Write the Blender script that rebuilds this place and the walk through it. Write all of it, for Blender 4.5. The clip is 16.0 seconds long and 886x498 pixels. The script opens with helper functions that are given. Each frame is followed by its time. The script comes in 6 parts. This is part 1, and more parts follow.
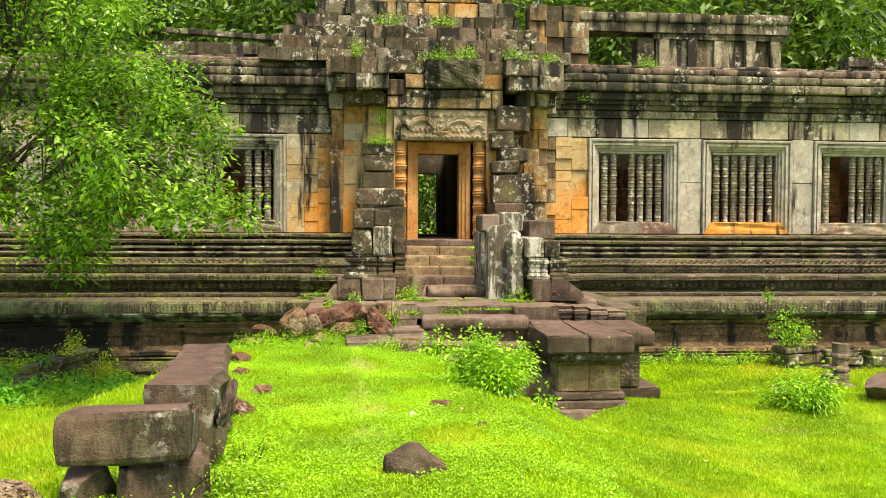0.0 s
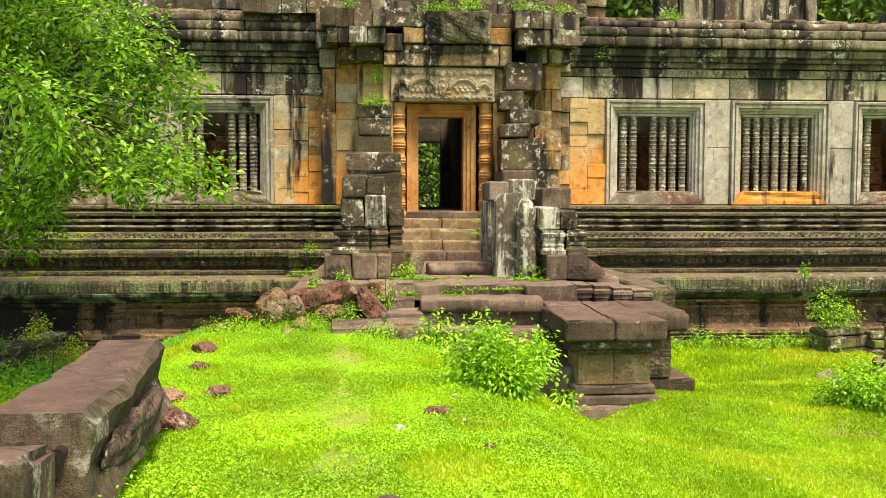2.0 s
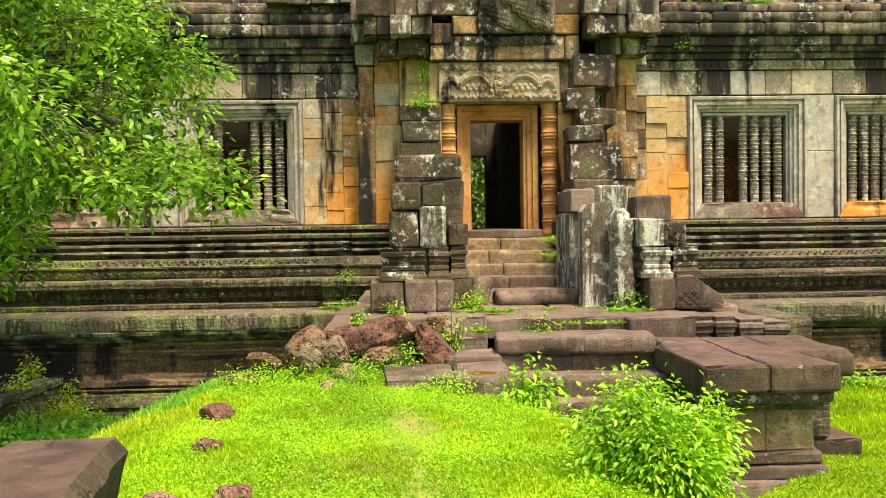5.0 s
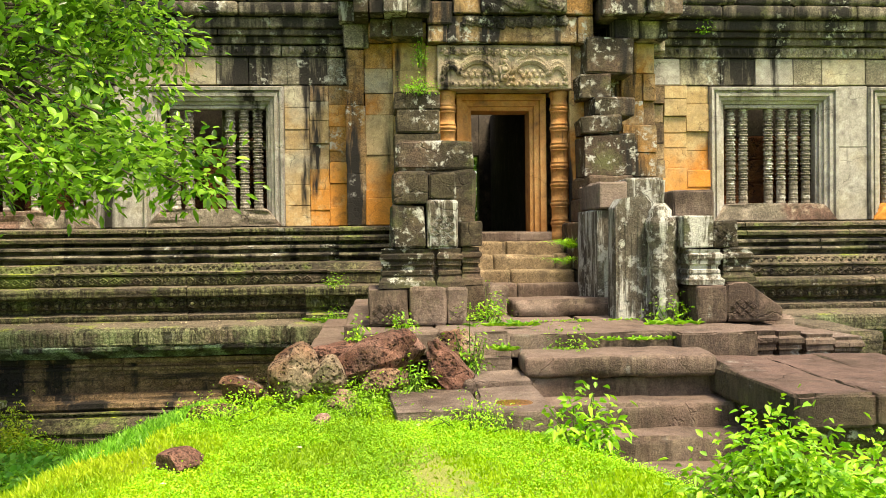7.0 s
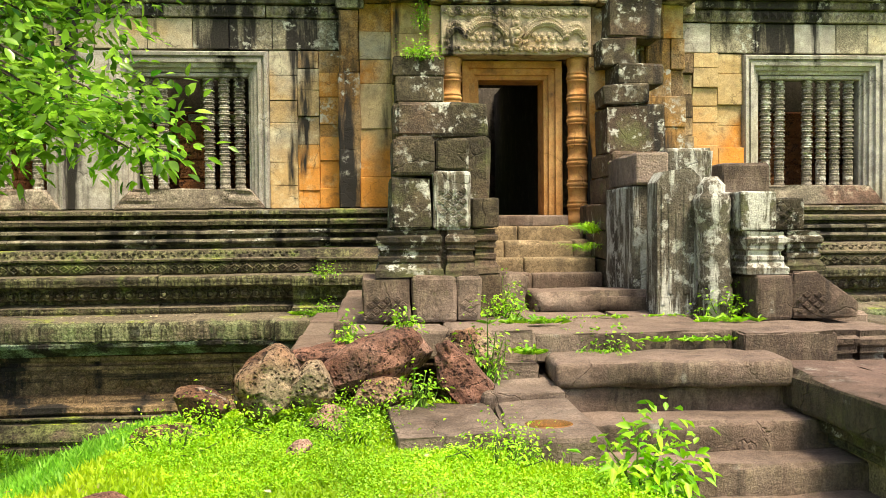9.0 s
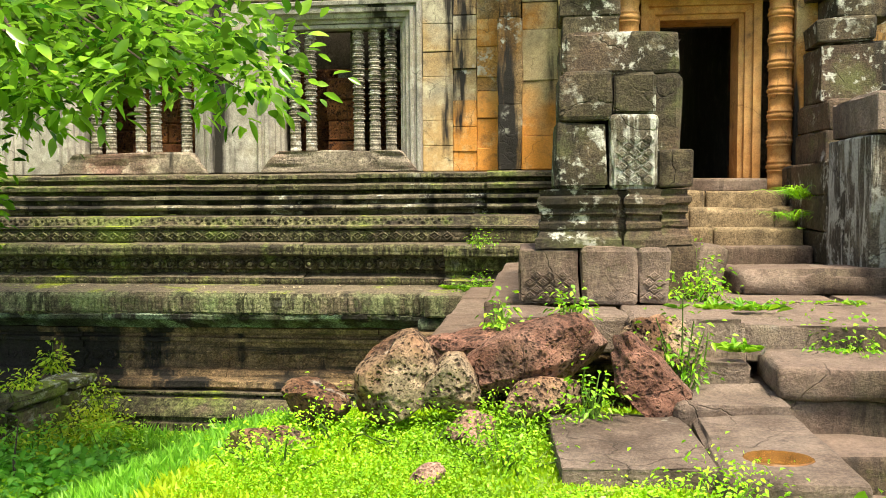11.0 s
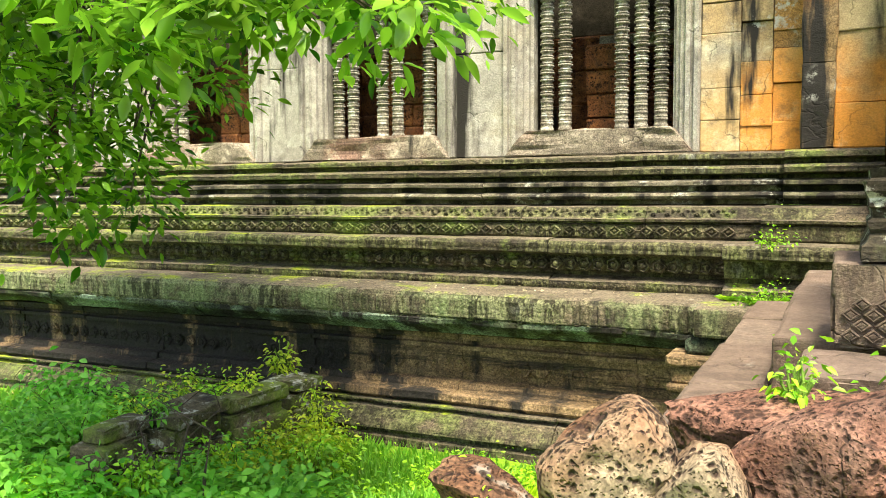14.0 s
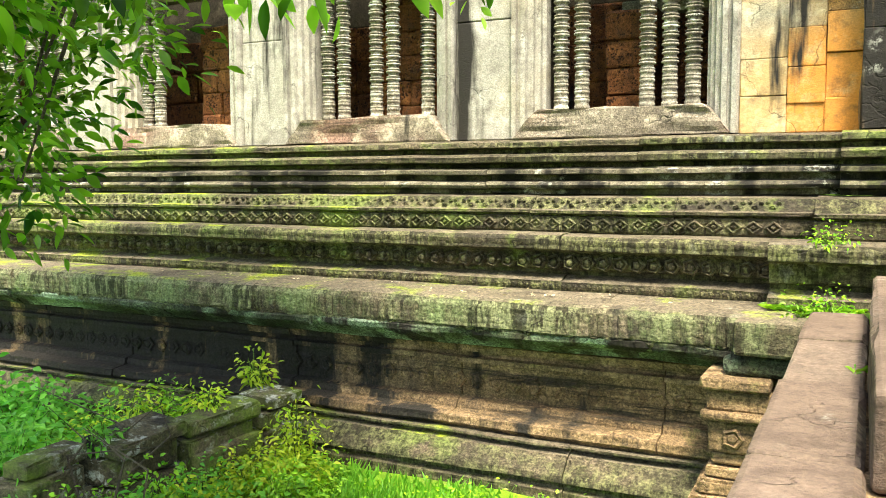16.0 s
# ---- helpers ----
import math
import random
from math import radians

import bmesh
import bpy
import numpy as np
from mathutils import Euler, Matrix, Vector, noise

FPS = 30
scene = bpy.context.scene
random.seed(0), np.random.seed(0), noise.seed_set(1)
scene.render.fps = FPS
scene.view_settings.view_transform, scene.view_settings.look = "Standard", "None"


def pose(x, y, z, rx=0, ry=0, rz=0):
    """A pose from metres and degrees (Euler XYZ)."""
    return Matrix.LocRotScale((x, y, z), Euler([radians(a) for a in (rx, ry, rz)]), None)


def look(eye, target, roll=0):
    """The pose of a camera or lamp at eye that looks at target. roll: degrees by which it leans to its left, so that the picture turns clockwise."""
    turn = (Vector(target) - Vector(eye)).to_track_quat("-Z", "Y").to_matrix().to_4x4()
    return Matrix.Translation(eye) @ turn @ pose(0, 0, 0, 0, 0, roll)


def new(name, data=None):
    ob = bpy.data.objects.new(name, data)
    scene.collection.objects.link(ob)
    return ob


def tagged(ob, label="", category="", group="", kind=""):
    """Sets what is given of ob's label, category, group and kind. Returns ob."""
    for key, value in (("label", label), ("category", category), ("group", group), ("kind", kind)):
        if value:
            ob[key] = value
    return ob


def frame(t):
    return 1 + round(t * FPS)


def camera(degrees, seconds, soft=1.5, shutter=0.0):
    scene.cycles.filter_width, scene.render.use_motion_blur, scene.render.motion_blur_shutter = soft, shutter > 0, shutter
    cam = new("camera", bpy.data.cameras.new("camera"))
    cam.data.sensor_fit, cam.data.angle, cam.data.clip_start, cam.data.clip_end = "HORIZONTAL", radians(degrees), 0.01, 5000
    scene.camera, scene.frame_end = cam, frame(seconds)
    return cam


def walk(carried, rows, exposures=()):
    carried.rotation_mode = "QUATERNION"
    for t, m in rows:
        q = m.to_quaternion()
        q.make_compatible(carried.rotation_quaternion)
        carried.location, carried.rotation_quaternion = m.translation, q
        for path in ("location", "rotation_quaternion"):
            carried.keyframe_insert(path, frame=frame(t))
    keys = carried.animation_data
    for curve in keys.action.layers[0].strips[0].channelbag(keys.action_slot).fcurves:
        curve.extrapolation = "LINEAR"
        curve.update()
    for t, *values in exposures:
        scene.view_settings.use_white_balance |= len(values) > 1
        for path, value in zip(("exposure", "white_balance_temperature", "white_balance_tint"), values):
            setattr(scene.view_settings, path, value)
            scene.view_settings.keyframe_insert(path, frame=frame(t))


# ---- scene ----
cam = camera(55.1, 16.0, soft=0.5)
METRES, EYE, TILT, LEAN, TURN = 12.0, 1.6, 0.0, 0.0, -4.7
ROWS = [
    (0.0, 0.0, 0.0, 0.0, 0.01, -1.75, -0.3),
    (0.5, 0.0032, 0.0364, -0.0053, -0.12, -2.42, -0.33),
    (1.0, 0.0048, 0.073, -0.0075, -0.17, -3.02, -0.06),
    (1.5, 0.0051, 0.1099, -0.0088, 0.01, -3.32, -0.1),
    (2.0, 0.0065, 0.1473, -0.01, 0.46, -3.38, -0.08),
    (2.5, 0.0023, 0.185, -0.0131, 1.07, -3.42, -0.16),
    (3.0, -0.0032, 0.2233, -0.0179, 2.24, -3.36, -0.05),
    (3.5, -0.0132, 0.2595, -0.0207, 2.6, -3.31, 0.3),
    (4.0, -0.0234, 0.2946, -0.0229, 2.48, -2.79, 0.58),
    (4.5, -0.0321, 0.3309, -0.0233, 2.4, -2.58, 0.67),
    (5.0, -0.0461, 0.3641, -0.0255, 2.09, -1.52, 0.87),
    (7.5, -0.086, 0.5282, -0.0381, 0.09, -0.86, 0.61),
    (8.0, -0.0894, 0.5589, -0.0407, -0.11, -0.82, 0.59),
    (10.5, -0.0959, 0.7035, -0.0498, 3.76, -3.11, 0.14),
    (11.0, -0.0995, 0.7303, -0.052, 11.18, -3.3, 0.36),
    (11.5, -0.102, 0.7562, -0.0506, 17.02, -3.28, 0.32),
    (12.0, -0.1079, 0.7826, -0.0512, 20.82, -3.29, 0.28),
    (12.5, -0.1106, 0.8075, -0.0528, 25.15, -3.33, 0.48),
    (13.0, -0.1111, 0.8313, -0.0521, 28.01, -3.31, 0.53),
    (13.5, -0.115, 0.8558, -0.0536, 29.86, -3.45, 0.42),
    (14.0, -0.1185, 0.877, -0.0543, 30.19, -3.86, 0.32),
    (14.5, -0.1213, 0.9045, -0.0538, 30.65, -4.16, 0.27),
    (15.0, -0.1288, 0.9271, -0.0558, 31.52, -4.84, -0.03),
    (15.5, -0.1423, 0.9503, -0.0521, 31.7, -4.84, 0.1),
    (16.0, -0.1553, 0.9741, -0.0526, 31.43, -4.83, 0.25),
]
EXPOSURES = [(0.0, 1.18, 7900, 14), (5.0, 1.22, 7900, 14), (8.2, 1.34, 7650, 12), (10.5, 1.43, 7400, 10), (13.0, 1.73, 7150, 8), (14.5, 1.9, 7100, 8), (16.0, 2.12, 7000, 6)]
walk(cam, [(t, pose(0, 0, EYE, TILT, LEAN, TURN) @ pose(METRES * x, METRES * y, METRES * z, 90 + pitch, roll, yaw)) for t, x, y, z, yaw, pitch, roll in ROWS], EXPOSURES)

# ---- world and light ----
world = bpy.data.worlds.new("sky")
scene.world = world
world.use_nodes = True
wn = world.node_tree.nodes
wl = world.node_tree.links
sky = wn.new("ShaderNodeTexSky")
sky.sky_type = "NISHITA"
sky.sun_disc = False
sky.sun_elevation, sky.sun_rotation = radians(64), radians(149)
sky.air_density, sky.dust_density, sky.ozone_density = 1.0, 3.0, 1.0
wl.new(sky.outputs["Color"], wn["Background"].inputs["Color"])
wn["Background"].inputs["Strength"].default_value = 0.128
sun = new("sun", bpy.data.lights.new("sun", "SUN"))
sun.data.energy, sun.data.angle, sun.data.color = 2.85, radians(13), (1.0, 0.93, 0.8)
sun.matrix_world = look((10, -17, 40), (0, 0, 0))

# ---- materials ----


def nodes_of(name):
    m = bpy.data.materials.new(name)
    m.use_nodes = True
    nt = m.node_tree
    return m, nt, nt.nodes["Principled BSDF"]


def add(nt, kind, **values):
    n = nt.nodes.new(kind)
    for k, v in values.items():
        n.inputs[k].default_value = v
    return n


def ramp(nt, src, a, b, ca=(0, 0, 0, 1), cb=(1, 1, 1, 1)):
    r = nt.nodes.new("ShaderNodeValToRGB")
    r.color_ramp.elements[0].position, r.color_ramp.elements[1].position = a, b
    r.color_ramp.elements[0].color, r.color_ramp.elements[1].color = ca, cb
    nt.links.new(src, r.inputs["Fac"])
    return r.outputs["Color"]


def mix(nt, fac, a, b, blend="MIX"):
    m = nt.nodes.new("ShaderNodeMix")
    m.data_type, m.blend_type = "RGBA", blend
    for sock, v in ((m.inputs["Factor"], fac), (m.inputs["A"], a), (m.inputs["B"], b)):
        if isinstance(v, bpy.types.NodeSocket):
            nt.links.new(v, sock)
        else:
            sock.default_value = (*v, 1) if isinstance(v, tuple) else v
    return m.outputs["Result"]


def times(nt, a, b, op="MULTIPLY"):
    m = nt.nodes.new("ShaderNodeMath")
    m.operation = op
    for i, v in enumerate((a, b)):
        if isinstance(v, bpy.types.NodeSocket):
            nt.links.new(v, m.inputs[i])
        else:
            m.inputs[i].default_value = v
    return m.outputs[0]


def spotty(nt, vec, scale, detail=4.0, rough=0.6, stretch=None):
    n = add(nt, "ShaderNodeTexNoise", Scale=scale, Detail=detail, Roughness=rough)
    if stretch:
        mp = add(nt, "ShaderNodeMapping", Scale=stretch)
        nt.links.new(vec, mp.inputs["Vector"])
        vec = mp.outputs["Vector"]
    nt.links.new(vec, n.inputs["Vector"])
    return n.outputs["Fac"]


def stone(name, c1, c2, c3=None, streak=None, lichen=None, moss=None, moss_col=(0.13, 0.17, 0.04), pits=0.0, bump=0.5,
          carve=0.0, rough=0.88, tone=0.25, tint=None, bands=None, grain=1.0, moss_west=0.0, drip=None, cracks=0.6,
          drip_col=(0.5, 0.51, 0.45), top=None, shade_west=0.0, pit_warp=0.05, runny=0.85, mottle=0.0, rust=None):
    """Weathered stone. streak, lichen, moss: noise thresholds (lower covers more)."""
    m, nt, bsdf = nodes_of(name)
    geo = nt.nodes.new("ShaderNodeNewGeometry")
    pos = geo.outputs["Position"]
    info = nt.nodes.new("ShaderNodeObjectInfo")
    big = spotty(nt, pos, 1.1, 5)
    fine = spotty(nt, pos, 22, 5, 0.7)
    col = ramp(nt, big, 0.35, 0.65, (*c1, 1), (*c2, 1))
    if c3:
        col = mix(nt, ramp(nt, spotty(nt, pos, 0.55, 4), 0.5, 0.58), col, c3)
    if tint:
        col = mix(nt, ramp(nt, info.outputs["Random"], tint[0], tint[0] + 0.08), col, tint[1])
    val = ramp(nt, info.outputs["Random"], 0, 1, (1 - tone,) * 3 + (1,), (1, 1, 1, 1))
    col = mix(nt, 1.0, col, val, "MULTIPLY")
    col = mix(nt, 0.75 * grain, col, ramp(nt, fine, 0.34, 0.66, (0.4, 0.4, 0.4, 1), (1.12, 1.12, 1.12, 1)), "MULTIPLY")
    speck = spotty(nt, pos, 75, 3, 0.6)
    col = mix(nt, 0.6 * grain, col, ramp(nt, speck, 0.4, 0.58, (0.3, 0.3, 0.3, 1), (1.1, 1.1, 1.1, 1)), "MULTIPLY")
    if rust:
        # iron-rich orange beds low in the wall, with an uneven upper edge
        rz = nt.nodes.new("ShaderNodeSeparateXYZ")
        nt.links.new(pos, rz.inputs[0])
        bed = times(nt, rz.outputs["Z"], times(nt, spotty(nt, pos, 0.9, 4), 2.4), "ADD")
        col = mix(nt, ramp(nt, times(nt, bed, 0.2), 0.62, 0.76, (0.85, 0.85, 0.85, 1), (0, 0, 0, 1)), col, rust)
    pale = tuple(min(0.75, c * 1.5) for c in c2)
    col = mix(nt, ramp(nt, spotty(nt, pos, 3.4, 7, 0.75), 0.52, 0.68, (0, 0, 0, 1), (0.55 * grain + 0.1,) * 3 + (1,)), col, pale)
    grime = spotty(nt, pos, 5.5, 6, 0.7)
    # black level bands: algae, plus painted shade for the moulding recesses
    if bands:
        s = spotty(nt, pos, 1.0, 5, 0.65, (0.5, 0.5, 9.0))
        col = mix(nt, ramp(nt, s, bands, bands + 0.1, (0, 0, 0, 1), (0.9, 0.9, 0.9, 1)), col, (0.028, 0.024, 0.018))
    col = mix(nt, ramp(nt, grime, 0.52, 0.72, (0, 0, 0, 1), (0.7, 0.7, 0.7, 1)), col, (0.045, 0.038, 0.03))
    if streak:
        s = spotty(nt, pos, 1.0, 5, 0.6, (2.6, 2.6, 0.32))
        # tree shade put into the colour: blacker from x -4 to -7
        if shade_west:
            sx = nt.nodes.new("ShaderNodeSeparateXYZ")
            nt.links.new(pos, sx.inputs[0])
            sw = add(nt, "ShaderNodeMapRange", **{"From Min": -4.0, "From Max": -7.0, "To Min": 0.0, "To Max": shade_west})
            nt.links.new(sx.outputs["X"], sw.inputs["Value"])
            s = times(nt, s, sw.outputs["Result"], "ADD")
        col = mix(nt, ramp(nt, s, streak, streak + 0.09), col, (0.022, 0.02, 0.017))
    if moss:
        s = spotty(nt, pos, 1.6, 6, 0.7)
        if moss_west:
            sep = nt.nodes.new("ShaderNodeSeparateXYZ")
            nt.links.new(pos, sep.inputs[0])
            mr = add(nt, "ShaderNodeMapRange", **{"From Min": -2.5, "From Max": -9.0, "To Min": 0.0, "To Max": moss_west})
            nt.links.new(sep.outputs["X"], mr.inputs["Value"])
            s = times(nt, s, mr.outputs["Result"], "ADD")
        moss_fac = s
        col = mix(nt, ramp(nt, s, moss, moss + 0.14, (0, 0, 0, 1), (0.85, 0.85, 0.85, 1)), col, moss_col)
    if lichen:
        s = times(nt, ramp(nt, spotty(nt, pos, 8, 7, 0.7), 0.53, 0.61), ramp(nt, spotty(nt, pos, 1.3, 3), lichen - 0.02, lichen + 0.07))
        col = mix(nt, s, col, (0.47, 0.48, 0.42))
    if drip:
        s = spotty(nt, pos, 1.0, 6, 0.7, (7.0, 7.0, 0.8))
        col = mix(nt, ramp(nt, s, drip, drip + 0.07, (0, 0, 0, 1), (0.9, 0.9, 0.9, 1)), col, (0.5, 0.51, 0.45))
    if top:
        # algae runs on the upright faces, bare worn stone on the ledges
        s = spotty(nt, pos, 1.0, 6, 0.75, (13.0, 13.0, 3.2))
        runs = mix(nt, ramp(nt, s, 0.45, 0.57), (0.022, 0.022, 0.011), drip_col)
        wet = times(nt, ramp(nt, spotty(nt, pos, 1.3, 5, 0.65), 0.4, 0.54), runny)
        ex = nt.nodes.new("ShaderNodeSeparateXYZ")
        nt.links.new(pos, ex.inputs[0])
        less = add(nt, "ShaderNodeMapRange", **{"From Min": 4.0, "From Max": -3.0, "To Min": 0.4, "To Max": 1.0})
        nt.links.new(ex.outputs["X"], less.inputs["Value"])
        face = mix(nt, times(nt, wet, less.outputs["Result"]), col, runs)
        sz = nt.nodes.new("ShaderNodeSeparateXYZ")
        nt.links.new(geo.outputs["True Normal"], sz.inputs[0])
        bare = mix(nt, ramp(nt, times(nt, big, grime), 0.12, 0.34, (0, 0, 0, 1), (0.8, 0.8, 0.8, 1)), top, mix(nt, 0.5, col, (0.5, 0.5, 0.5), "MULTIPLY"))
        bare = mix(nt, 0.55, bare, ramp(nt, fine, 0.34, 0.66, (0.5, 0.5, 0.5, 1), (1.15, 1.15, 1.15, 1)), "MULTIPLY")
        if moss_west:
            pad = ramp(nt, times(nt, moss_fac, times(nt, fine, 0.12), "ADD"), moss + 0.12, moss + 0.22, (0, 0, 0, 1), (0.9, 0.9, 0.9, 1))
            bare = mix(nt, pad, bare, (0.24, 0.3, 0.02))
        col = mix(nt, ramp(nt, sz.outputs["Z"], 0.8, 0.95), face, bare)
    crust = spotty(nt, pos, 38, 6, 0.75, (1.0, 1.0, 1.35))
    if mottle:
        col = mix(nt, mottle, col, ramp(nt, crust, 0.4, 0.6, (0.2, 0.2, 0.18, 1), (1.75, 1.75, 1.66, 1)), "MULTIPLY")
    nt.links.new(col, bsdf.inputs["Base Color"])
    bsdf.inputs["Roughness"].default_value = rough
    bsdf.inputs["Specular IOR Level"].default_value = 0.25
    h = mix(nt, 0.22, mix(nt, 0.5, fine, grime), speck)
    if mottle:
        h = mix(nt, 0.4, h, crust)
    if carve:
        # worn low relief: rows of small bosses, groove shade painted into the colour
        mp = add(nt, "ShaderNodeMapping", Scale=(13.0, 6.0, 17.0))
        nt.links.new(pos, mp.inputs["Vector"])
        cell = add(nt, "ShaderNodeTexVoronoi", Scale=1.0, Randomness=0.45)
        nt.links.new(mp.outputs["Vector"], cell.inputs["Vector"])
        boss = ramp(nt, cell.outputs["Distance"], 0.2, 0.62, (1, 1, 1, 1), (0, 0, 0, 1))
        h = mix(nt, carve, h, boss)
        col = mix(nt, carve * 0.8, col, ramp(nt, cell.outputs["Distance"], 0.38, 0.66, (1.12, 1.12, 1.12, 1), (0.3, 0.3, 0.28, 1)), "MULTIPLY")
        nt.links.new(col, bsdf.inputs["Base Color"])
    if cracks:
        wob = add(nt, "ShaderNodeTexNoise", Scale=2.2, Detail=5.0)
        nt.links.new(pos, wob.inputs["Vector"])
        wv = nt.nodes.new("ShaderNodeVectorMath")
        wv.operation = "MULTIPLY_ADD"
        nt.links.new(wob.outputs["Color"], wv.inputs[0])
        wv.inputs[1].default_value = (0.8, 0.8, 0.8)
        nt.links.new(pos, wv.inputs[2])
        ce = add(nt, "ShaderNodeTexVoronoi", Scale=1.1)
        ce.feature = "DISTANCE_TO_EDGE"
        nt.links.new(wv.outputs[0], ce.inputs["Vector"])
        line = times(nt, ramp(nt, ce.outputs["Distance"], 0.0, 0.01, (1, 1, 1, 1), (0, 0, 0, 1)), ramp(nt, spotty(nt, pos, 1.7, 3), 0.45, 0.55))
        col = mix(nt, times(nt, line, cracks), col, (0.02, 0.016, 0.012))
        nt.links.new(col, bsdf.inputs["Base Color"])
        h = mix(nt, times(nt, line, 0.7), h, (0.0, 0.0, 0.0))
    if pits:
        warp = add(nt, "ShaderNodeTexNoise", Scale=14.0, Detail=4.0)
        nt.links.new(pos, warp.inputs["Vector"])
        vec = nt.nodes.new("ShaderNodeVectorMath")
        vec.operation = "MULTIPLY_ADD"
        nt.links.new(warp.outputs["Color"], vec.inputs[0])
        vec.inputs[1].default_value = (pit_warp,) * 3
        nt.links.new(pos, vec.inputs[2])
        v = add(nt, "ShaderNodeTexVoronoi", Scale=30.0)
        nt.links.new(vec.outputs[0], v.inputs["Vector"])
        v2 = add(nt, "ShaderNodeTexVoronoi", Scale=70.0)
        nt.links.new(vec.outputs[0], v2.inputs["Vector"])
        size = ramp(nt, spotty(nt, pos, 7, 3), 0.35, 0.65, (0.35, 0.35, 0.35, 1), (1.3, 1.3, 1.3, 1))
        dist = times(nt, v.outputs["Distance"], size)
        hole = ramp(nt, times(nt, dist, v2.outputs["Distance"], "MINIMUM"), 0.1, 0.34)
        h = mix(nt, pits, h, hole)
        # pit bottoms coloured near black, standing in for the shade inside them
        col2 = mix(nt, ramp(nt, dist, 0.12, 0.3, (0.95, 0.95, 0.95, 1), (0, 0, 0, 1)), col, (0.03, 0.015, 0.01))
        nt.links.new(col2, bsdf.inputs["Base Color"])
    b = add(nt, "ShaderNodeBump", Strength=bump, Distance=0.035)
    nt.links.new(h, b.inputs["Height"])
    nt.links.new(b.outputs["Normal"], bsdf.inputs["Normal"])
    return m


def leafy(name, c1, c2, trans=0.35, gloss=0.45, dry=None, clump=0.5, patch=0.9):
    m, nt, bsdf = nodes_of(name)
    geo = nt.nodes.new("ShaderNodeNewGeometry")
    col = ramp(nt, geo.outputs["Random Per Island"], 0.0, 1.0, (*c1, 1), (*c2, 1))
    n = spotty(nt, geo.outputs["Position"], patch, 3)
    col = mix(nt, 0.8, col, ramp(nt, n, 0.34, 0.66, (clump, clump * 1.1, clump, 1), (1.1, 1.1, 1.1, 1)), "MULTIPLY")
    if dry:
        col = mix(nt, ramp(nt, spotty(nt, geo.outputs["Position"], 0.45, 4), 0.5, 0.72, (0, 0, 0, 1), (0.8, 0.8, 0.8, 1)), col, dry)
    nt.links.new(col, bsdf.inputs["Base Color"])
    bsdf.inputs["Roughness"].default_value = gloss
    tr = nt.nodes.new("ShaderNodeBsdfTranslucent")
    nt.links.new(col, tr.inputs["Color"])
    mx = nt.nodes.new("ShaderNodeMixShader")
    mx.inputs["Fac"].default_value = trans
    out = nt.nodes["Material Output"]
    nt.links.new(bsdf.outputs[0], mx.inputs[1])
    nt.links.new(tr.outputs[0], mx.inputs[2])
    nt.links.new(mx.outputs[0], out.inputs["Surface"])
    return m


GREY = (0.41, 0.375, 0.28)
CREAM = (0.56, 0.48, 0.33)
M_WALL = stone("grey sandstone", GREY, CREAM, (0.5, 0.36, 0.18), streak=0.54, lichen=0.62, bump=0.35, tone=0.15, grain=0.6, rust=(0.5, 0.33, 0.14), mottle=0.15)
M_PIER = stone("pale window pier stone", (0.37, 0.35, 0.3), (0.54, 0.515, 0.45), (0.43, 0.395, 0.31), streak=0.58, bump=0.5, tone=0.12, grain=0.6, mottle=0.12)
M_ORANGE = stone("orange sandstone", (0.58, 0.4, 0.17), (0.56, 0.43, 0.24), (0.6, 0.27, 0.06), streak=0.55, bump=0.45, tone=0.2, tint=(0.9, (0.42, 0.36, 0.22)), grain=0.55, rust=(0.64, 0.26, 0.045), mottle=0.15)
M_BAYDARK = stone("blackened orange sandstone", (0.5, 0.32, 0.14), (0.4, 0.31, 0.19), (0.56, 0.3, 0.09), streak=0.51, lichen=0.52, bump=0.6, tone=0.4)
M_PILASTER = stone("black stained pilaster stone", (0.2, 0.13, 0.07), (0.3, 0.21, 0.12), (0.44, 0.24, 0.08), streak=0.49, lichen=0.62, bump=1.0, tone=0.12, mottle=0.4)
M_FRIEZE = stone("streaked upper sandstone", (0.32, 0.29, 0.21), (0.4, 0.36, 0.26), streak=0.46, lichen=0.55, bump=0.6, mottle=0.45)
M_CORNICE = stone("blackened cornice stone", (0.16, 0.138, 0.1), (0.28, 0.25, 0.18), streak=0.45, lichen=0.53, moss=0.55, moss_col=(0.12, 0.13, 0.05), bump=0.9, mottle=0.4)
M_RED = stone("reddish roof stone", (0.17, 0.125, 0.09), (0.27, 0.205, 0.15), streak=0.49, lichen=0.53, moss=0.58, bump=0.9, mottle=0.3)
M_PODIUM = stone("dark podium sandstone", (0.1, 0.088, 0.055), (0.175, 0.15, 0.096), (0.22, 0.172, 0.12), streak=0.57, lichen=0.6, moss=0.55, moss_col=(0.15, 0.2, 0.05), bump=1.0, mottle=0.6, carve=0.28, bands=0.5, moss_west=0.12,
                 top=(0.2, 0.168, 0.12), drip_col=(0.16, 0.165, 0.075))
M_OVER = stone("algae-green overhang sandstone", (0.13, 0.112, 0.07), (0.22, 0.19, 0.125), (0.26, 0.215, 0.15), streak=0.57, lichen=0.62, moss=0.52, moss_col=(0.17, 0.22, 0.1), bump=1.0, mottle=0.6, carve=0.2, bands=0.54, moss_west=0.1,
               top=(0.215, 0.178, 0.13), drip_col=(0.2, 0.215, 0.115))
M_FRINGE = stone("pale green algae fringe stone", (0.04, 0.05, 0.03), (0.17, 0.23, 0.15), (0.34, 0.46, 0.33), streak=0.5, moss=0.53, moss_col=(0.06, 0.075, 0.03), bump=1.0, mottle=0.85)
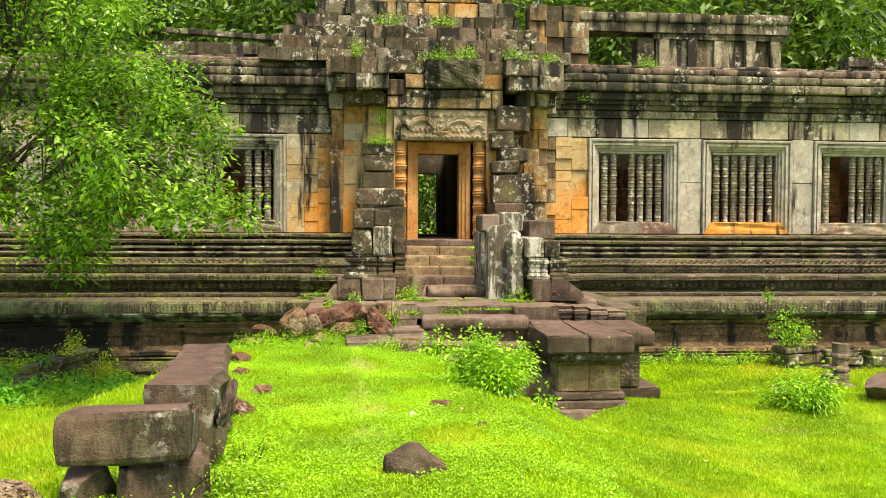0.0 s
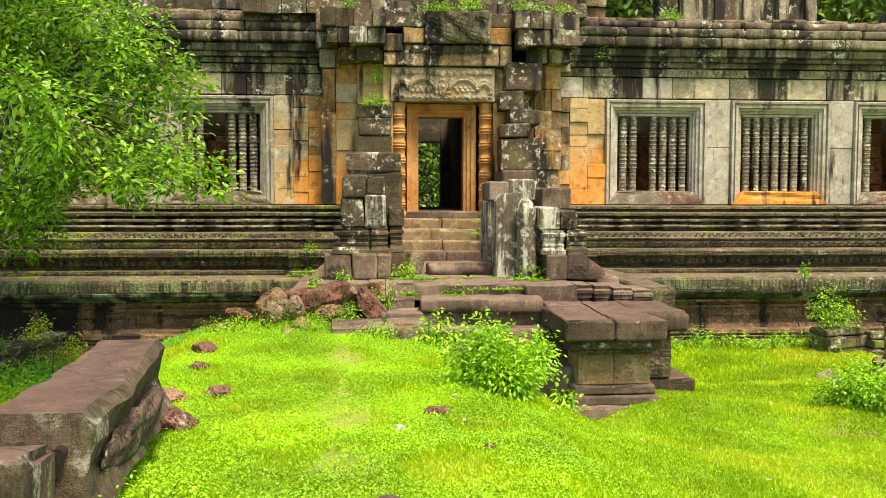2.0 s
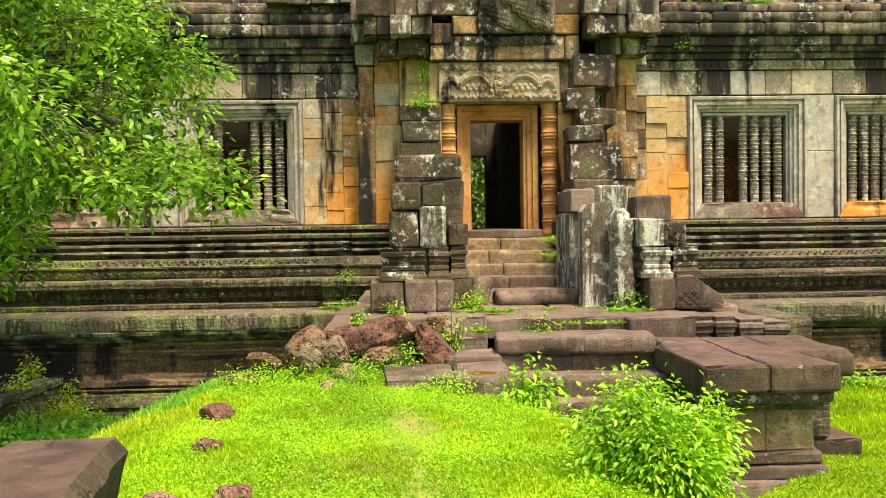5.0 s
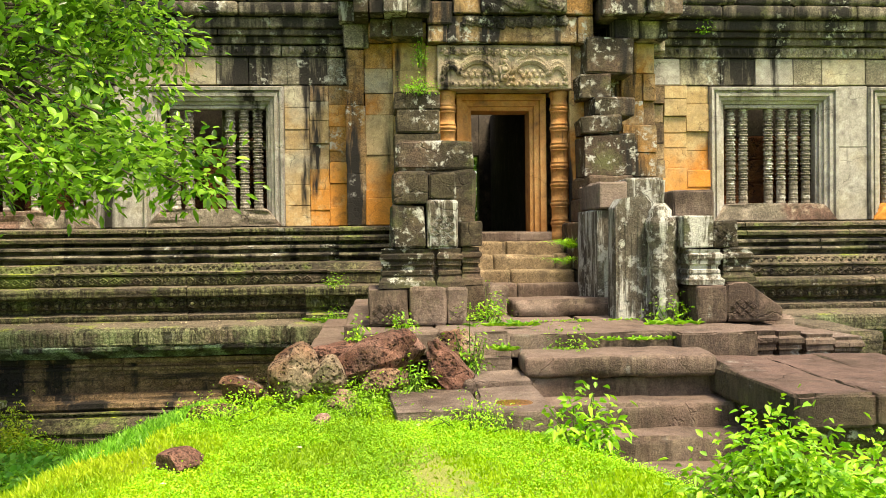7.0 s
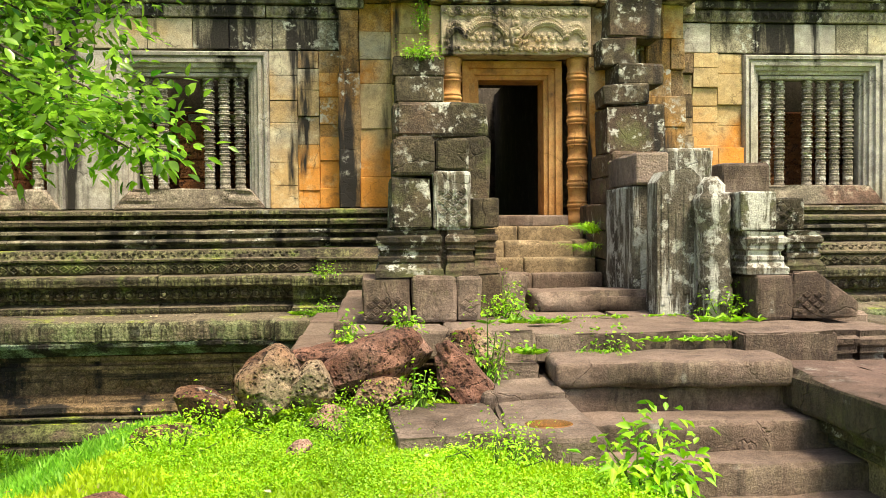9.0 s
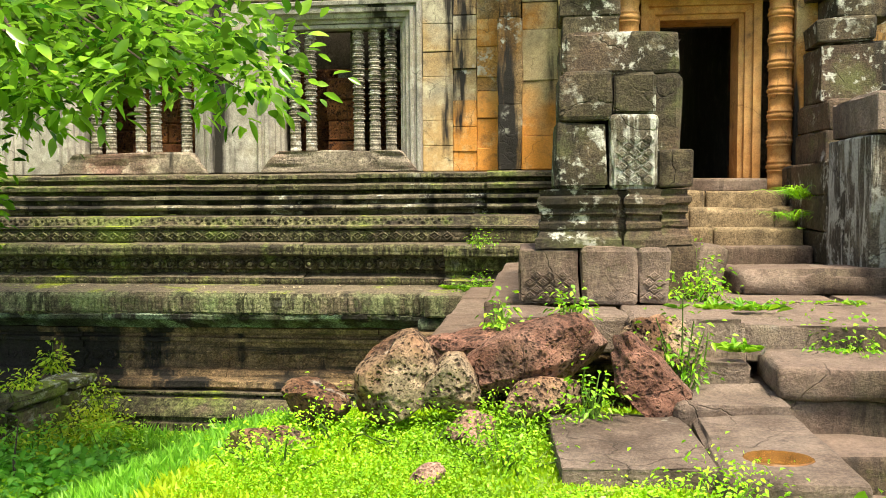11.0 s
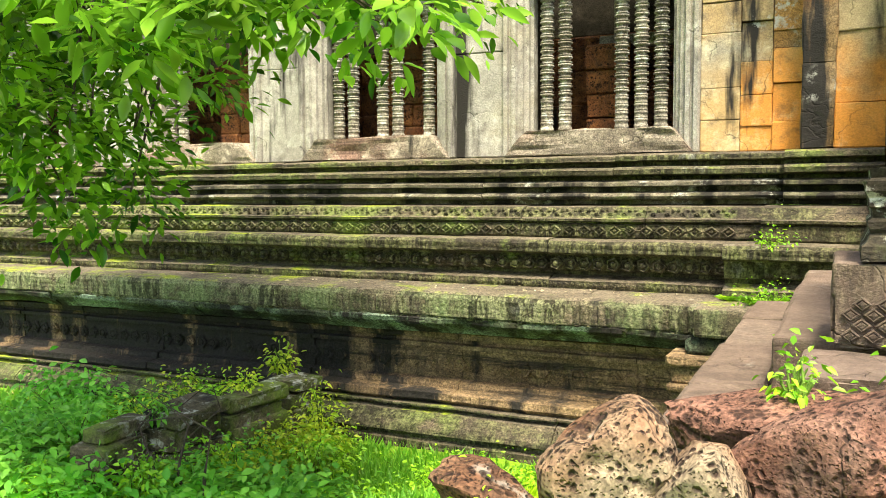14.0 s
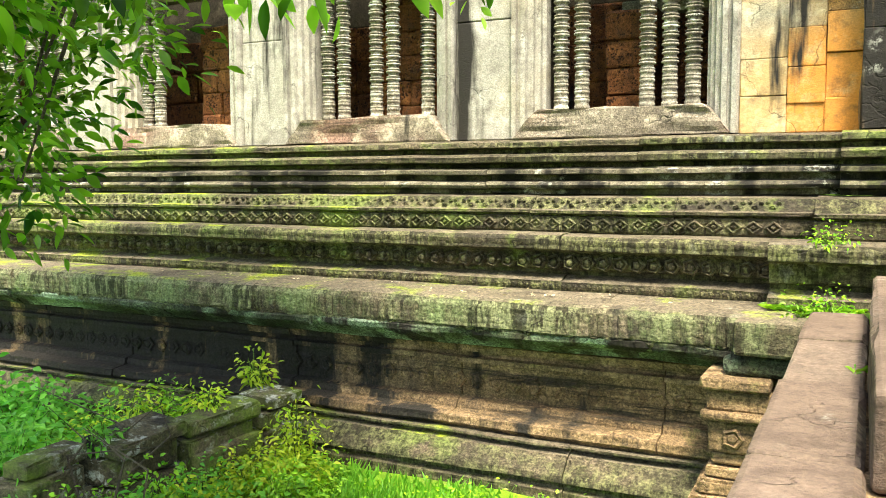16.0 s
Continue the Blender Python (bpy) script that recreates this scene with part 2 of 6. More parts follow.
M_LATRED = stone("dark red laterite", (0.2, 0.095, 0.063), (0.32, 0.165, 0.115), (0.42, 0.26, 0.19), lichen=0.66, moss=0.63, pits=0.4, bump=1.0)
M_DIE = stone("stained podium die stone shaded westward", (0.2, 0.135, 0.072), (0.4, 0.275, 0.155), streak=0.53, shade_west=0.17, moss=0.62, bump=0.9, mottle=0.5, carve=0.22, bands=0.56)
M_DARK = stone("dark lichened pier stone", (0.06, 0.05, 0.03), (0.135, 0.112, 0.068), (0.18, 0.125, 0.085), streak=0.57, lichen=0.495, moss=0.54, moss_col=(0.105, 0.115, 0.045), bump=1.0, mottle=0.3, tone=0.45)
M_SILL = stone("worn reddish sill stone", (0.3, 0.25, 0.19), (0.46, 0.4, 0.31), (0.34, 0.21, 0.16), streak=0.62, bump=0.8, mottle=0.4, bands=0.6)
M_WHITE = stone("white lichened carved stone", (0.12, 0.1, 0.07), (0.22, 0.2, 0.15), streak=0.6, lichen=0.42, moss=0.56, moss_col=(0.12, 0.14, 0.06), bump=1.0, mottle=0.25, drip=0.49)
M_SLAB = stone("purple brown worn sandstone", (0.105, 0.074, 0.056), (0.225, 0.16, 0.124), (0.33, 0.255, 0.2), streak=0.61, lichen=0.6, moss=0.63, bump=1.0,
               top=(0.25, 0.185, 0.145), drip_col=(0.24, 0.205, 0.13), runny=0.5, cracks=0.12, grain=0.6, mottle=0.2)
M_PED = stone("wet dark purple sandstone with algae", (0.055, 0.043, 0.028), (0.12, 0.088, 0.06), (0.17, 0.11, 0.08), streak=0.58, lichen=0.58, moss=0.58, moss_col=(0.12, 0.13, 0.04), bump=1.0, mottle=0.15,
              top=(0.19, 0.125, 0.1), drip_col=(0.15, 0.145, 0.08), runny=0.45, grain=0.6)
M_PITTED = stone("broken pitted purple sandstone", (0.05, 0.036, 0.027), (0.13, 0.092, 0.07), (0.2, 0.14, 0.11), lichen=0.6, moss=0.58, pits=0.55, bump=1.0, grain=0.7)
M_FLAG = stone("worn pale brown paving stone", (0.125, 0.09, 0.068), (0.22, 0.165, 0.128), (0.29, 0.225, 0.178), streak=0.63, lichen=0.6, moss=0.64, bump=1.0, mottle=0.2, cracks=0.15, grain=0.6)
M_MOSSY = stone("moss covered wall stone", (0.1, 0.085, 0.05), (0.2, 0.17, 0.1), streak=0.56, moss=0.47, moss_col=(0.14, 0.2, 0.03), lichen=0.48, bump=1.0, mottle=0.35)
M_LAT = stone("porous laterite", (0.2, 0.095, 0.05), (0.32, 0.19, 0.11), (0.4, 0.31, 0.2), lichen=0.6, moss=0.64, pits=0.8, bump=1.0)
M_LATWALL = stone("red laterite masonry", (0.24, 0.085, 0.035), (0.36, 0.15, 0.05), streak=0.6, pits=0.5, bump=0.8)
M_LINTEL = stone("cream orange carved lintel stone", (0.46, 0.37, 0.24), (0.56, 0.48, 0.34), (0.52, 0.32, 0.13), streak=0.56, bump=0.5, grain=0.6)
M_DOOR = stone("orange door stone", (0.5, 0.22, 0.06), (0.6, 0.34, 0.13), streak=0.66, bump=0.35, tone=0.1, grain=0.5)
M_BAL = stone("grey baluster stone", (0.27, 0.235, 0.175), (0.42, 0.39, 0.32), streak=0.56, lichen=0.42, bump=0.6, mottle=0.4)
M_STEP = stone("worn yellowish step stone", (0.28, 0.2, 0.105), (0.38, 0.29, 0.17), streak=0.62, moss=0.6, bump=0.8, mottle=0.2)
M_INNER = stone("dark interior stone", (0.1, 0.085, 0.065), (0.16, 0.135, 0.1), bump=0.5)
# low clump values paint the shaded gaps of crowns into the leaf colour
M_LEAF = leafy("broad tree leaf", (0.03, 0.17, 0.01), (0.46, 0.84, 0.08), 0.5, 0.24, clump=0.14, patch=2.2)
M_SHRUB = leafy("shrub leaf", (0.14, 0.46, 0.014), (0.46, 0.8, 0.035), clump=0.35, patch=2.5)
M_FAR = leafy("woodland leaf", (0.03, 0.11, 0.01), (0.22, 0.4, 0.04), clump=0.3, patch=0.5)
M_BLADE = leafy("grass blade", (0.28, 0.52, 0.007), (0.48, 0.71, 0.018), 0.45, 0.6, (0.58, 0.58, 0.04))
M_SHADEGRASS = leafy("grass blade coloured for tree shade", (0.12, 0.4, 0.02), (0.3, 0.64, 0.06), 0.5, 0.5)
M_YELLOW = leafy("yellow green weed leaf", (0.34, 0.62, 0.03), (0.8, 0.88, 0.06), 0.45)
M_WEED = leafy("ground weed leaf", (0.12, 0.46, 0.04), (0.34, 0.78, 0.09), 0.5)
M_WEEDLET = leafy("clover leaf", (0.24, 0.58, 0.014), (0.46, 0.8, 0.035))
M_HOLE = stone("hole shade", (0.02, 0.016, 0.013), (0.025, 0.02, 0.016))
M_PALE = stone("whitish limestone", (0.6, 0.57, 0.5), (0.7, 0.68, 0.6))
M_STEM = stone("green stem", (0.1, 0.2, 0.03), (0.16, 0.28, 0.04))
M_DRY = leafy("dry fallen leaf", (0.45, 0.33, 0.16), (0.7, 0.62, 0.42), 0.2, 0.7)
M_BARK = stone("grey brown bark", (0.09, 0.07, 0.05), (0.14, 0.11, 0.08), bump=0.9)


def ground_material():
    m, nt, bsdf = nodes_of("lawn ground")
    pos = nt.nodes.new("ShaderNodeNewGeometry").outputs["Position"]
    col = ramp(nt, spotty(nt, pos, 0.8, 5), 0.35, 0.65, (0.17, 0.37, 0.008, 1), (0.29, 0.5, 0.013, 1))
    col = mix(nt, 0.7, col, ramp(nt, spotty(nt, pos, 40, 5, 0.8), 0.3, 0.7, (0.4, 0.45, 0.4, 1), (1, 1, 1, 1)), "MULTIPLY")
    bare = times(nt, ramp(nt, spotty(nt, pos, 0.7, 5), 0.57, 0.66), ramp(nt, spotty(nt, pos, 5, 5), 0.42, 0.6))
    sep = nt.nodes.new("ShaderNodeSeparateXYZ")
    nt.links.new(pos, sep.inputs[0])
    off = times(nt, times(nt, sep.outputs["X"], times(nt, sep.outputs["Y"], 0.05), "ADD"), -0.35, "ADD")
    near = ramp(nt, times(nt, times(nt, off, off), times(nt, spotty(nt, pos, 3, 4), 0.12), "ADD"), 0.05, 0.12, (1, 1, 1, 1), (0, 0, 0, 1))
    col = mix(nt, times(nt, near, 0.55), col, (0.42, 0.33, 0.13))
    col = mix(nt, bare, col, (0.3, 0.2, 0.1))
    nt.links.new(col, bsdf.inputs["Base Color"])
    bsdf.inputs["Roughness"].default_value = 0.95
    b = add(nt, "ShaderNodeBump", Strength=0.8, Distance=0.04)
    nt.links.new(spotty(nt, pos, 30, 6, 0.8), b.inputs["Height"])
    nt.links.new(b.outputs["Normal"], bsdf.inputs["Normal"])
    return m


M_GROUND = ground_material()


def puddle_material():
    m, nt, bsdf = nodes_of("orange puddle")
    pos = nt.nodes.new("ShaderNodeNewGeometry").outputs["Position"]
    nt.links.new(ramp(nt, spotty(nt, pos, 9, 4), 0.3, 0.7, (0.1, 0.05, 0.015, 1), (0.22, 0.1, 0.025, 1)), bsdf.inputs["Base Color"])
    bsdf.inputs["Roughness"].default_value = 0.08
    return m


M_PUDDLE = puddle_material()

# ---- mesh helpers ----


def waves(seed, k=6, lo=1.0, hi=6.0):
    r = np.random.RandomState(seed)
    d = r.normal(size=(k, 3))
    d /= np.linalg.norm(d, axis=1)[:, None]
    f = np.exp(r.uniform(math.log(lo), math.log(hi), k))
    ph = r.uniform(0, 6.28, k)
    amp = (lo / f) ** 0.6
    return lambda p: (np.sin(p @ (d * f[:, None]).T + ph) * amp).sum(1) / amp.sum()


def mesh_of(name, verts, faces, mat, smooth=False):
    me = bpy.data.meshes.new(name)
    me.from_pydata([tuple(v) for v in verts], [], [tuple(int(i) for i in f) for f in faces])
    if mat:
        me.materials.append(mat)
    if smooth:
        me.shade_smooth()
    me.update()
    return me


def put(name, verts, faces, mat, parent=None, label="", smooth=False, m=None):
    ob = new(name, mesh_of(name, verts, faces, mat, smooth))
    if m is not None:
        ob.matrix_world = m
    if parent:
        ob.parent = parent
    if label:
        ob["label"] = label
    return ob


def holder(name, label, category, kind="", group=""):
    return tagged(new(name), label, category, group, kind)


def box_data(x0, x1, y0, y1, z0, z1, bevel=0.015, rough=0.006, step=0.3, seed=0, lo=2.0, hi=9.0, taper=None):
    """Worn block: rounded edges, uneven faces. Returns verts and faces in place."""
    lo_c, hi_c = np.array([x0, y0, z0], float), np.array([x1, y1, z1], float)
    half = (hi_c - lo_c) / 2
    bevel = min(bevel, half.min() * 0.6)
    axes = []
    for h in half:
        n = max(1, int(round(2 * (h - bevel) / step)))
        if h > bevel * 3.4:
            inner = np.linspace(-h + bevel * 2.3, h - bevel * 2.3, n + 1)
            axes.append(np.concatenate([[-h, -h + bevel], inner, [h - bevel, h]]))
        else:
            inner = np.linspace(-h + bevel, h - bevel, n + 1)
            axes.append(np.concatenate([[-h], inner, [h]]))
    nx, ny, nz = (len(a) for a in axes)
    idx, verts, faces = {}, [], []

    def vid(i, j, k):
        key = (i, j, k)
        if key not in idx:
            idx[key] = len(verts)
            verts.append((axes[0][i], axes[1][j], axes[2][k]))
        return idx[key]
    for i in range(nx - 1):
        for j in range(ny - 1):
            faces.append((vid(i, j, 0), vid(i, j + 1, 0), vid(i + 1, j + 1, 0), vid(i + 1, j, 0)))
            faces.append((vid(i, j, nz - 1), vid(i + 1, j, nz - 1), vid(i + 1, j + 1, nz - 1), vid(i, j + 1, nz - 1)))
    for i in range(nx - 1):
        for k in range(nz - 1):
            faces.append((vid(i, 0, k), vid(i + 1, 0, k), vid(i + 1, 0, k + 1), vid(i, 0, k + 1)))
            faces.append((vid(i, ny - 1, k), vid(i, ny - 1, k + 1), vid(i + 1, ny - 1, k + 1), vid(i + 1, ny - 1, k)))
    for j in range(ny - 1):
        for k in range(nz - 1):
            faces.append((vid(0, j, k), vid(0, j, k + 1), vid(0, j + 1, k + 1), vid(0, j + 1, k)))
            faces.append((vid(nx - 1, j, k), vid(nx - 1, j + 1, k), vid(nx - 1, j + 1, k + 1), vid(nx - 1, j, k + 1)))
    v = np.array(verts)
    core = np.clip(v, -(half - bevel), half - bevel)
    d = v - core
    snug = np.abs(v) > half - 1e-6
    d = np.where(snug, d, 0)
    ln = np.linalg.norm(d, axis=1)[:, None]
    nrm = d / np.maximum(ln, 1e-9)
    flat = np.abs(nrm).max(1) > 0.99
    v = core + nrm * bevel
    if rough:
        chip = np.clip(waves(seed + 31, 6, 5, 26)(v + seed) - 0.05, 0, 1) * rough * 3.0
        v = v - np.where(flat, 0, chip)[:, None] * nrm
    if rough:
        f = waves(seed, 7, lo, hi)
        g = waves(seed + 77, 5, lo * 3, hi * 3)
        v = v + nrm * (f(v + seed * 1.37) * rough + g(v + seed) * rough * 0.5)[:, None]
    if taper:
        s = (v[:, 2] + half[2]) / (2 * half[2])
        v[:, 0] *= 1 - s * taper
        v[:, 1] *= 1 - s * taper
    return v + (lo_c + hi_c) / 2, faces


COUNT = [0]


def block(name, x0, x1, y0, y1, z0, z1, mat, parent=None, label="", bevel=0.015, rough=0.006, step=0.3, turn=None, **kw):
    COUNT[0] += 1
    v, f = box_data(x0, x1, y0, y1, z0, z1, bevel, rough, step, COUNT[0], **kw)
    if turn is not None:
        c = np.array([(x0 + x1) / 2, (y0 + y1) / 2, z0])
        r = np.array(Euler([radians(a) for a in turn]).to_matrix())
        v = (v - c) @ r.T + c
    return put(name, v, f, mat, parent, label, smooth=bevel > 0.03)


def extrude(profile, a, b, fixed="x", wob=0.0, seed=0, flip=False, step=0.4):
    """A closed profile of (depth, height) pairs swept along x (or y) from a to b, with end caps."""
    n = max(1, int((b - a) / step))
    p = np.array(profile, float)
    k = len(p)
    f = waves(seed, 6, 1.0, 7.0)
    verts, faces = [], []
    for s in np.linspace(a, b, n + 1):
        for dpt, h in p:
            verts.append((s, dpt, h) if fixed == "x" else (dpt, s, h))
    v = np.array(verts)
    if wob:
        w = f(v * (1, 3, 3)) * wob
        v[:, 1 if fixed == "x" else 0] += w
        v[:, 2] += f(v[:, [2, 0, 1]] * 2) * wob * 0.4
        g = waves(seed + 3, 7, 7.0, 34.0)
        v[:, 1 if fixed == "x" else 0] += np.clip(g(v), -0.1, 1) * wob * 1.1
    for i in range(n):
        for j in range(k):
            q = (i * k + j, i * k + (j + 1) % k, (i + 1) * k + (j + 1) % k, (i + 1) * k + j)
            faces.append(q[::-1] if flip else q)
    faces.append(tuple(range(k))[::-1] if not flip else tuple(range(k)))
    faces.append(tuple(range(n * k, n * k + k)) if not flip else tuple(range(n * k, n * k + k))[::-1])
    return v, faces


def lathe(profile, seg=12, wob=0.0, seed=0):
    """profile: (radius, height) pairs from bottom to top."""
    verts, faces = [], []
    for r, h in profile:
        for i in range(seg):
            a = 2 * math.pi * i / seg
            verts.append((r * math.cos(a), r * math.sin(a), h))
    for j in range(len(profile) - 1):
        for i in range(seg):
            faces.append((j * seg + i, j * seg + (i + 1) % seg, (j + 1) * seg + (i + 1) % seg, (j + 1) * seg + i))
    faces.append(tuple(range(seg))[::-1])
    faces.append(tuple(range((len(profile) - 1) * seg, len(profile) * seg)))
    v = np.array(verts)
    if wob:
        f = waves(seed, 6, 4, 20)
        v[:, :2] *= (1 + f(v * 2 + seed) * wob)[:, None]
    return v, faces


def lump(center, size, seed, sub=3, amount=0.18, lo=2.0, hi=8.0, pits=0.0):
    bm = bmesh.new()
    bmesh.ops.create_icosphere(bm, subdivisions=sub, radius=0.5)
    v = np.array([x.co[:] for x in bm.verts])
    faces = [[x.index for x in f.verts] for f in bm.faces]
    bm.free()
    v = np.sign(v) * np.abs(v * 2) ** 0.85 / 2
    rr = np.random.RandomState(seed + 5)
    for _ in range(11):
        d = rr.normal(size=3)
        d /= np.linalg.norm(d)
        s = v @ d
        c = rr.uniform(0.3, 0.42)
        v = v - np.maximum(s - c, 0)[:, None] * d * 0.9
    v *= 1 + waves(seed, 7, lo, hi)(v * 2 + seed)[:, None] * amount
    if pits:
        n = v / np.maximum(np.linalg.norm(v, axis=1)[:, None], 1e-6)
        q = v * np.array(size)
        v = v - n * np.clip(waves(seed + 9, 14, 30, 75)(q) - 0.12, 0, 1)[:, None] * pits + n * waves(seed + 4, 8, 8, 30)(q)[:, None] * 0.05
    return v * np.array(size) + np.array(center), faces


def leaf_mesh(name, base, direction, length, width, mat, rng, rich=True, droop=0.25):
    """One leaf at each base point, folded along its rib."""
    n = len(base)
    d = direction / np.linalg.norm(direction, axis=1)[:, None]
    side = np.cross(d, rng.normal(size=(n, 3)) * 0.5 + np.array([0, 0, 1.0]))
    side /= np.maximum(np.linalg.norm(side, axis=1)[:, None], 1e-6)
    up = np.cross(side, d)
    L, W = length[:, None], width[:, None]
    down = np.array([0, 0, -1.0]) * droop * L
    if rich == 2:
        pts = [base]
        for t, w, dr in ((0.22, 0.36, 0.05), (0.48, 0.5, 0.25), (0.76, 0.33, 0.6)):
            c = base + d * L * t + down * dr
            pts += [c + side * W * w + up * W * w * 0.35, c, c - side * W * w + up * W * w * 0.35]
        pts.append(base + d * L + down)
        tri = [(0, 2, 1), (0, 3, 2), (1, 2, 5), (1, 5, 4), (2, 3, 6), (2, 6, 5), (4, 5, 8), (4, 8, 7), (5, 6, 9), (5, 9, 8), (7, 8, 10), (8, 9, 10)]
    elif rich:
        pts = [base, base + d * L * 0.35 + side * W * 0.5 + up * W * 0.18, base + d * L * 0.72 + side * W * 0.34 + up * W * 0.12 + down * 0.4,
               base + d * L + down, base + d * L * 0.72 - side * W * 0.34 + up * W * 0.12 + down * 0.4, base + d * L * 0.35 - side * W * 0.5 + up * W * 0.18]
        tri = [(0, 2, 1), (0, 3, 2), (0, 4, 3), (0, 5, 4)]
    else:
        pts = [base, base + d * L * 0.5 + side * W * 0.5 + up * W * 0.15, base + d * L + down, base + d * L * 0.5 - side * W * 0.5 + up * W * 0.15]
        tri = [(0, 2, 1), (0, 3, 2)]
    k = len(pts)
    v = np.stack(pts, 1).reshape(-1, 3)
    f = (np.arange(n)[:, None, None] * k + np.array(tri)[None]).reshape(-1, 3)
    return tri_mesh(name, v, f, mat)


def tri_mesh(name, v, f, mat):
    me = bpy.data.meshes.new(name)
    me.vertices.add(len(v))
    me.vertices.foreach_set("co", np.ascontiguousarray(v, dtype=np.float32).ravel())
    me.loops.add(len(f) * 3)
    me.loops.foreach_set("vertex_index", np.ascontiguousarray(f, dtype=np.int32).ravel())
    me.polygons.add(len(f))
    me.polygons.foreach_set("loop_start", np.arange(0, len(f) * 3, 3, dtype=np.int32))
    me.materials.append(mat)
    me.update(calc_edges=True)
    return me


# ---- ground ----
def smooth(a, b, x):
    t = np.clip((x - a) / (b - a), 0, 1)
    return t * t * (3 - 2 * t)


def ground_z(x, y):
    x, y = np.asarray(x, float), np.asarray(y, float)
    crest = 0.05 - 0.28 * smooth(4.5, 9, y)
    low = -1.75 + (0.7 - 0.4 * smooth(12, 15.5, y)) * smooth(1, 4, x) + 0.95 * (1 - smooth(9, 17, y)) * (1 - smooth(-2, 2, x)) + 0.2 * (1 - smooth(2, 9, y)) * smooth(1, 4, x)
    right = smooth(0.9 - 0.5 * smooth(10, 12.5, y), 4.6 - 1.7 * smooth(9, 12, y), x)
    left = smooth(1.7, 4.6, -x)
    front = smooth(13.4, 16.4, y)
    k = (1 - right) * (1 - left) * (1 - front)
    bumps = 0.035 * np.sin(x * 2.1 + y * 1.3) * np.sin(y * 1.7 - x * 0.8) + 0.015 * np.sin(x * 6 + 1) * np.sin(y * 5.3)
    return low + (crest - low) * k + bumps


gx = np.concatenate([np.linspace(-400, -30, 12)[:-1], np.linspace(-30, -9, 12)[:-1], np.linspace(-9, 13, 111)[:-1], np.linspace(13, 34, 12)[:-1], np.linspace(34, 400, 12)])
gy = np.concatenate([np.linspace(-300, -10, 12)[:-1], np.linspace(-10, 0, 12)[:-1], np.linspace(0, 20, 111)[:-1], np.linspace(20, 40, 12)[:-1], np.linspace(40, 500, 14)])
GX, GY = np.meshgrid(gx, gy)
gv = np.stack([GX, GY, ground_z(GX, GY)], -1).reshape(-1, 3)
nxg = len(gx)
gf = [(j * nxg + i, j * nxg + i + 1, (j + 1) * nxg + i + 1, (j + 1) * nxg + i) for j in range(len(gy) - 1) for i in range(nxg - 1)]
tagged(put("ground", gv, gf, M_GROUND, smooth=True), "bright green lawn rising into a low grassy mound", "ground", kind="structure")

# ---- temple: podium ----
rng = np.random.RandomState(5)
MID = 1.53


def cuts(a, b, mean, jitter=0.3):
    xs = [a]
    while b - xs[-1] > mean * 1.5:
        xs.append(xs[-1] + mean * rng.uniform(1 - jitter, 1 + jitter))
    xs.append(b)
    return list(zip(xs[:-1], xs[1:]))


TIER = {
    "plinth_stone": (M_PODIUM, [(18.45, -2.3), (18.45, -1.68), (18.5, -1.65), (18.5, -1.61), (18.44, -1.59), (18.46, -1.54), (18.62, -1.41), (18.7, -1.39), (18.7, -1.36), (18.62, -1.35), (18.62, -1.33), (19.3, -1.33), (19.3, -2.3)]),
    "die_stone": (M_DIE, [(18.72, -1.33), (18.66, -1.28), (18.67, -1.21), (18.86, -1.19), (18.88, -1.12), (18.98, -1.1), (18.98, -0.78), (18.91, -0.765), (18.91, -0.72), (18.98, -0.71), (18.98, -0.67), (18.88, -0.65), (18.86, -0.585), (18.96, -0.57), (18.96, -0.5), (18.84, -0.475), (19.3, -0.473), (19.3, -1.33)]),
    "fringe_stone": (M_FRINGE, [(18.9, -0.565), (18.76, -0.56), (18.68, -0.5), (18.61, -0.465), (18.575, -0.43), (18.57, -0.385), (18.6, -0.37), (18.64, -0.362), (19.3, -0.362), (19.3, -0.565)]),
    "overhang_stone": (M_OVER, [(18.62, -0.36), (18.585, -0.35), (18.585, -0.17), (18.61, -0.12), (18.66, -0.1), (19.4, -0.08), (19.4, -0.36)]),
    "lotus_stone": (M_PODIUM, [(19.26, -0.08), (19.26, 0.0), (19.36, 0.02), (19.45, 0.05), (19.45, 0.09), (19.38, 0.11), (19.36, 0.24), (19.34, 0.265), (19.22, 0.30), (19.21, 0.39), (19.25, 0.425), (19.31, 0.435), (19.7, 0.44), (19.7, -0.08)]),
    "lozenge_stone": (M_PODIUM, [(19.56, 0.44), (19.54, 0.46), (19.54, 0.59), (19.58, 0.6), (19.58, 0.615), (19.51, 0.625), (19.51, 0.65), (19.56, 0.66), (19.68, 0.77), (19.72, 0.78), (20.1, 0.80), (20.1, 0.44)]),
    "cyma_stone": (M_CORNICE, [(19.88, 0.80), (19.88, 0.845), (19.76, 0.865), (19.745, 0.89), (19.77, 0.92), (19.92, 0.935), (19.92, 0.985), (19.78, 1.0), (19.78, 1.035), (19.86, 1.06), (20.2, 1.06), (20.2, 0.80)]),
    "base_course_stone": (M_PODIUM, [(19.97, 1.06), (19.97, 1.1), (19.80, 1.12), (19.79, 1.17), (19.83, 1.195), (19.98, 1.21), (19.98, 1.25), (19.86, 1.27), (19.87, 1.32), (19.94, 1.345), (20.8, 1.35), (20.8, 1.06)]),
}
podium = holder("podium", "dark mossy carved sandstone podium with stacked mouldings", "podium", "structure")


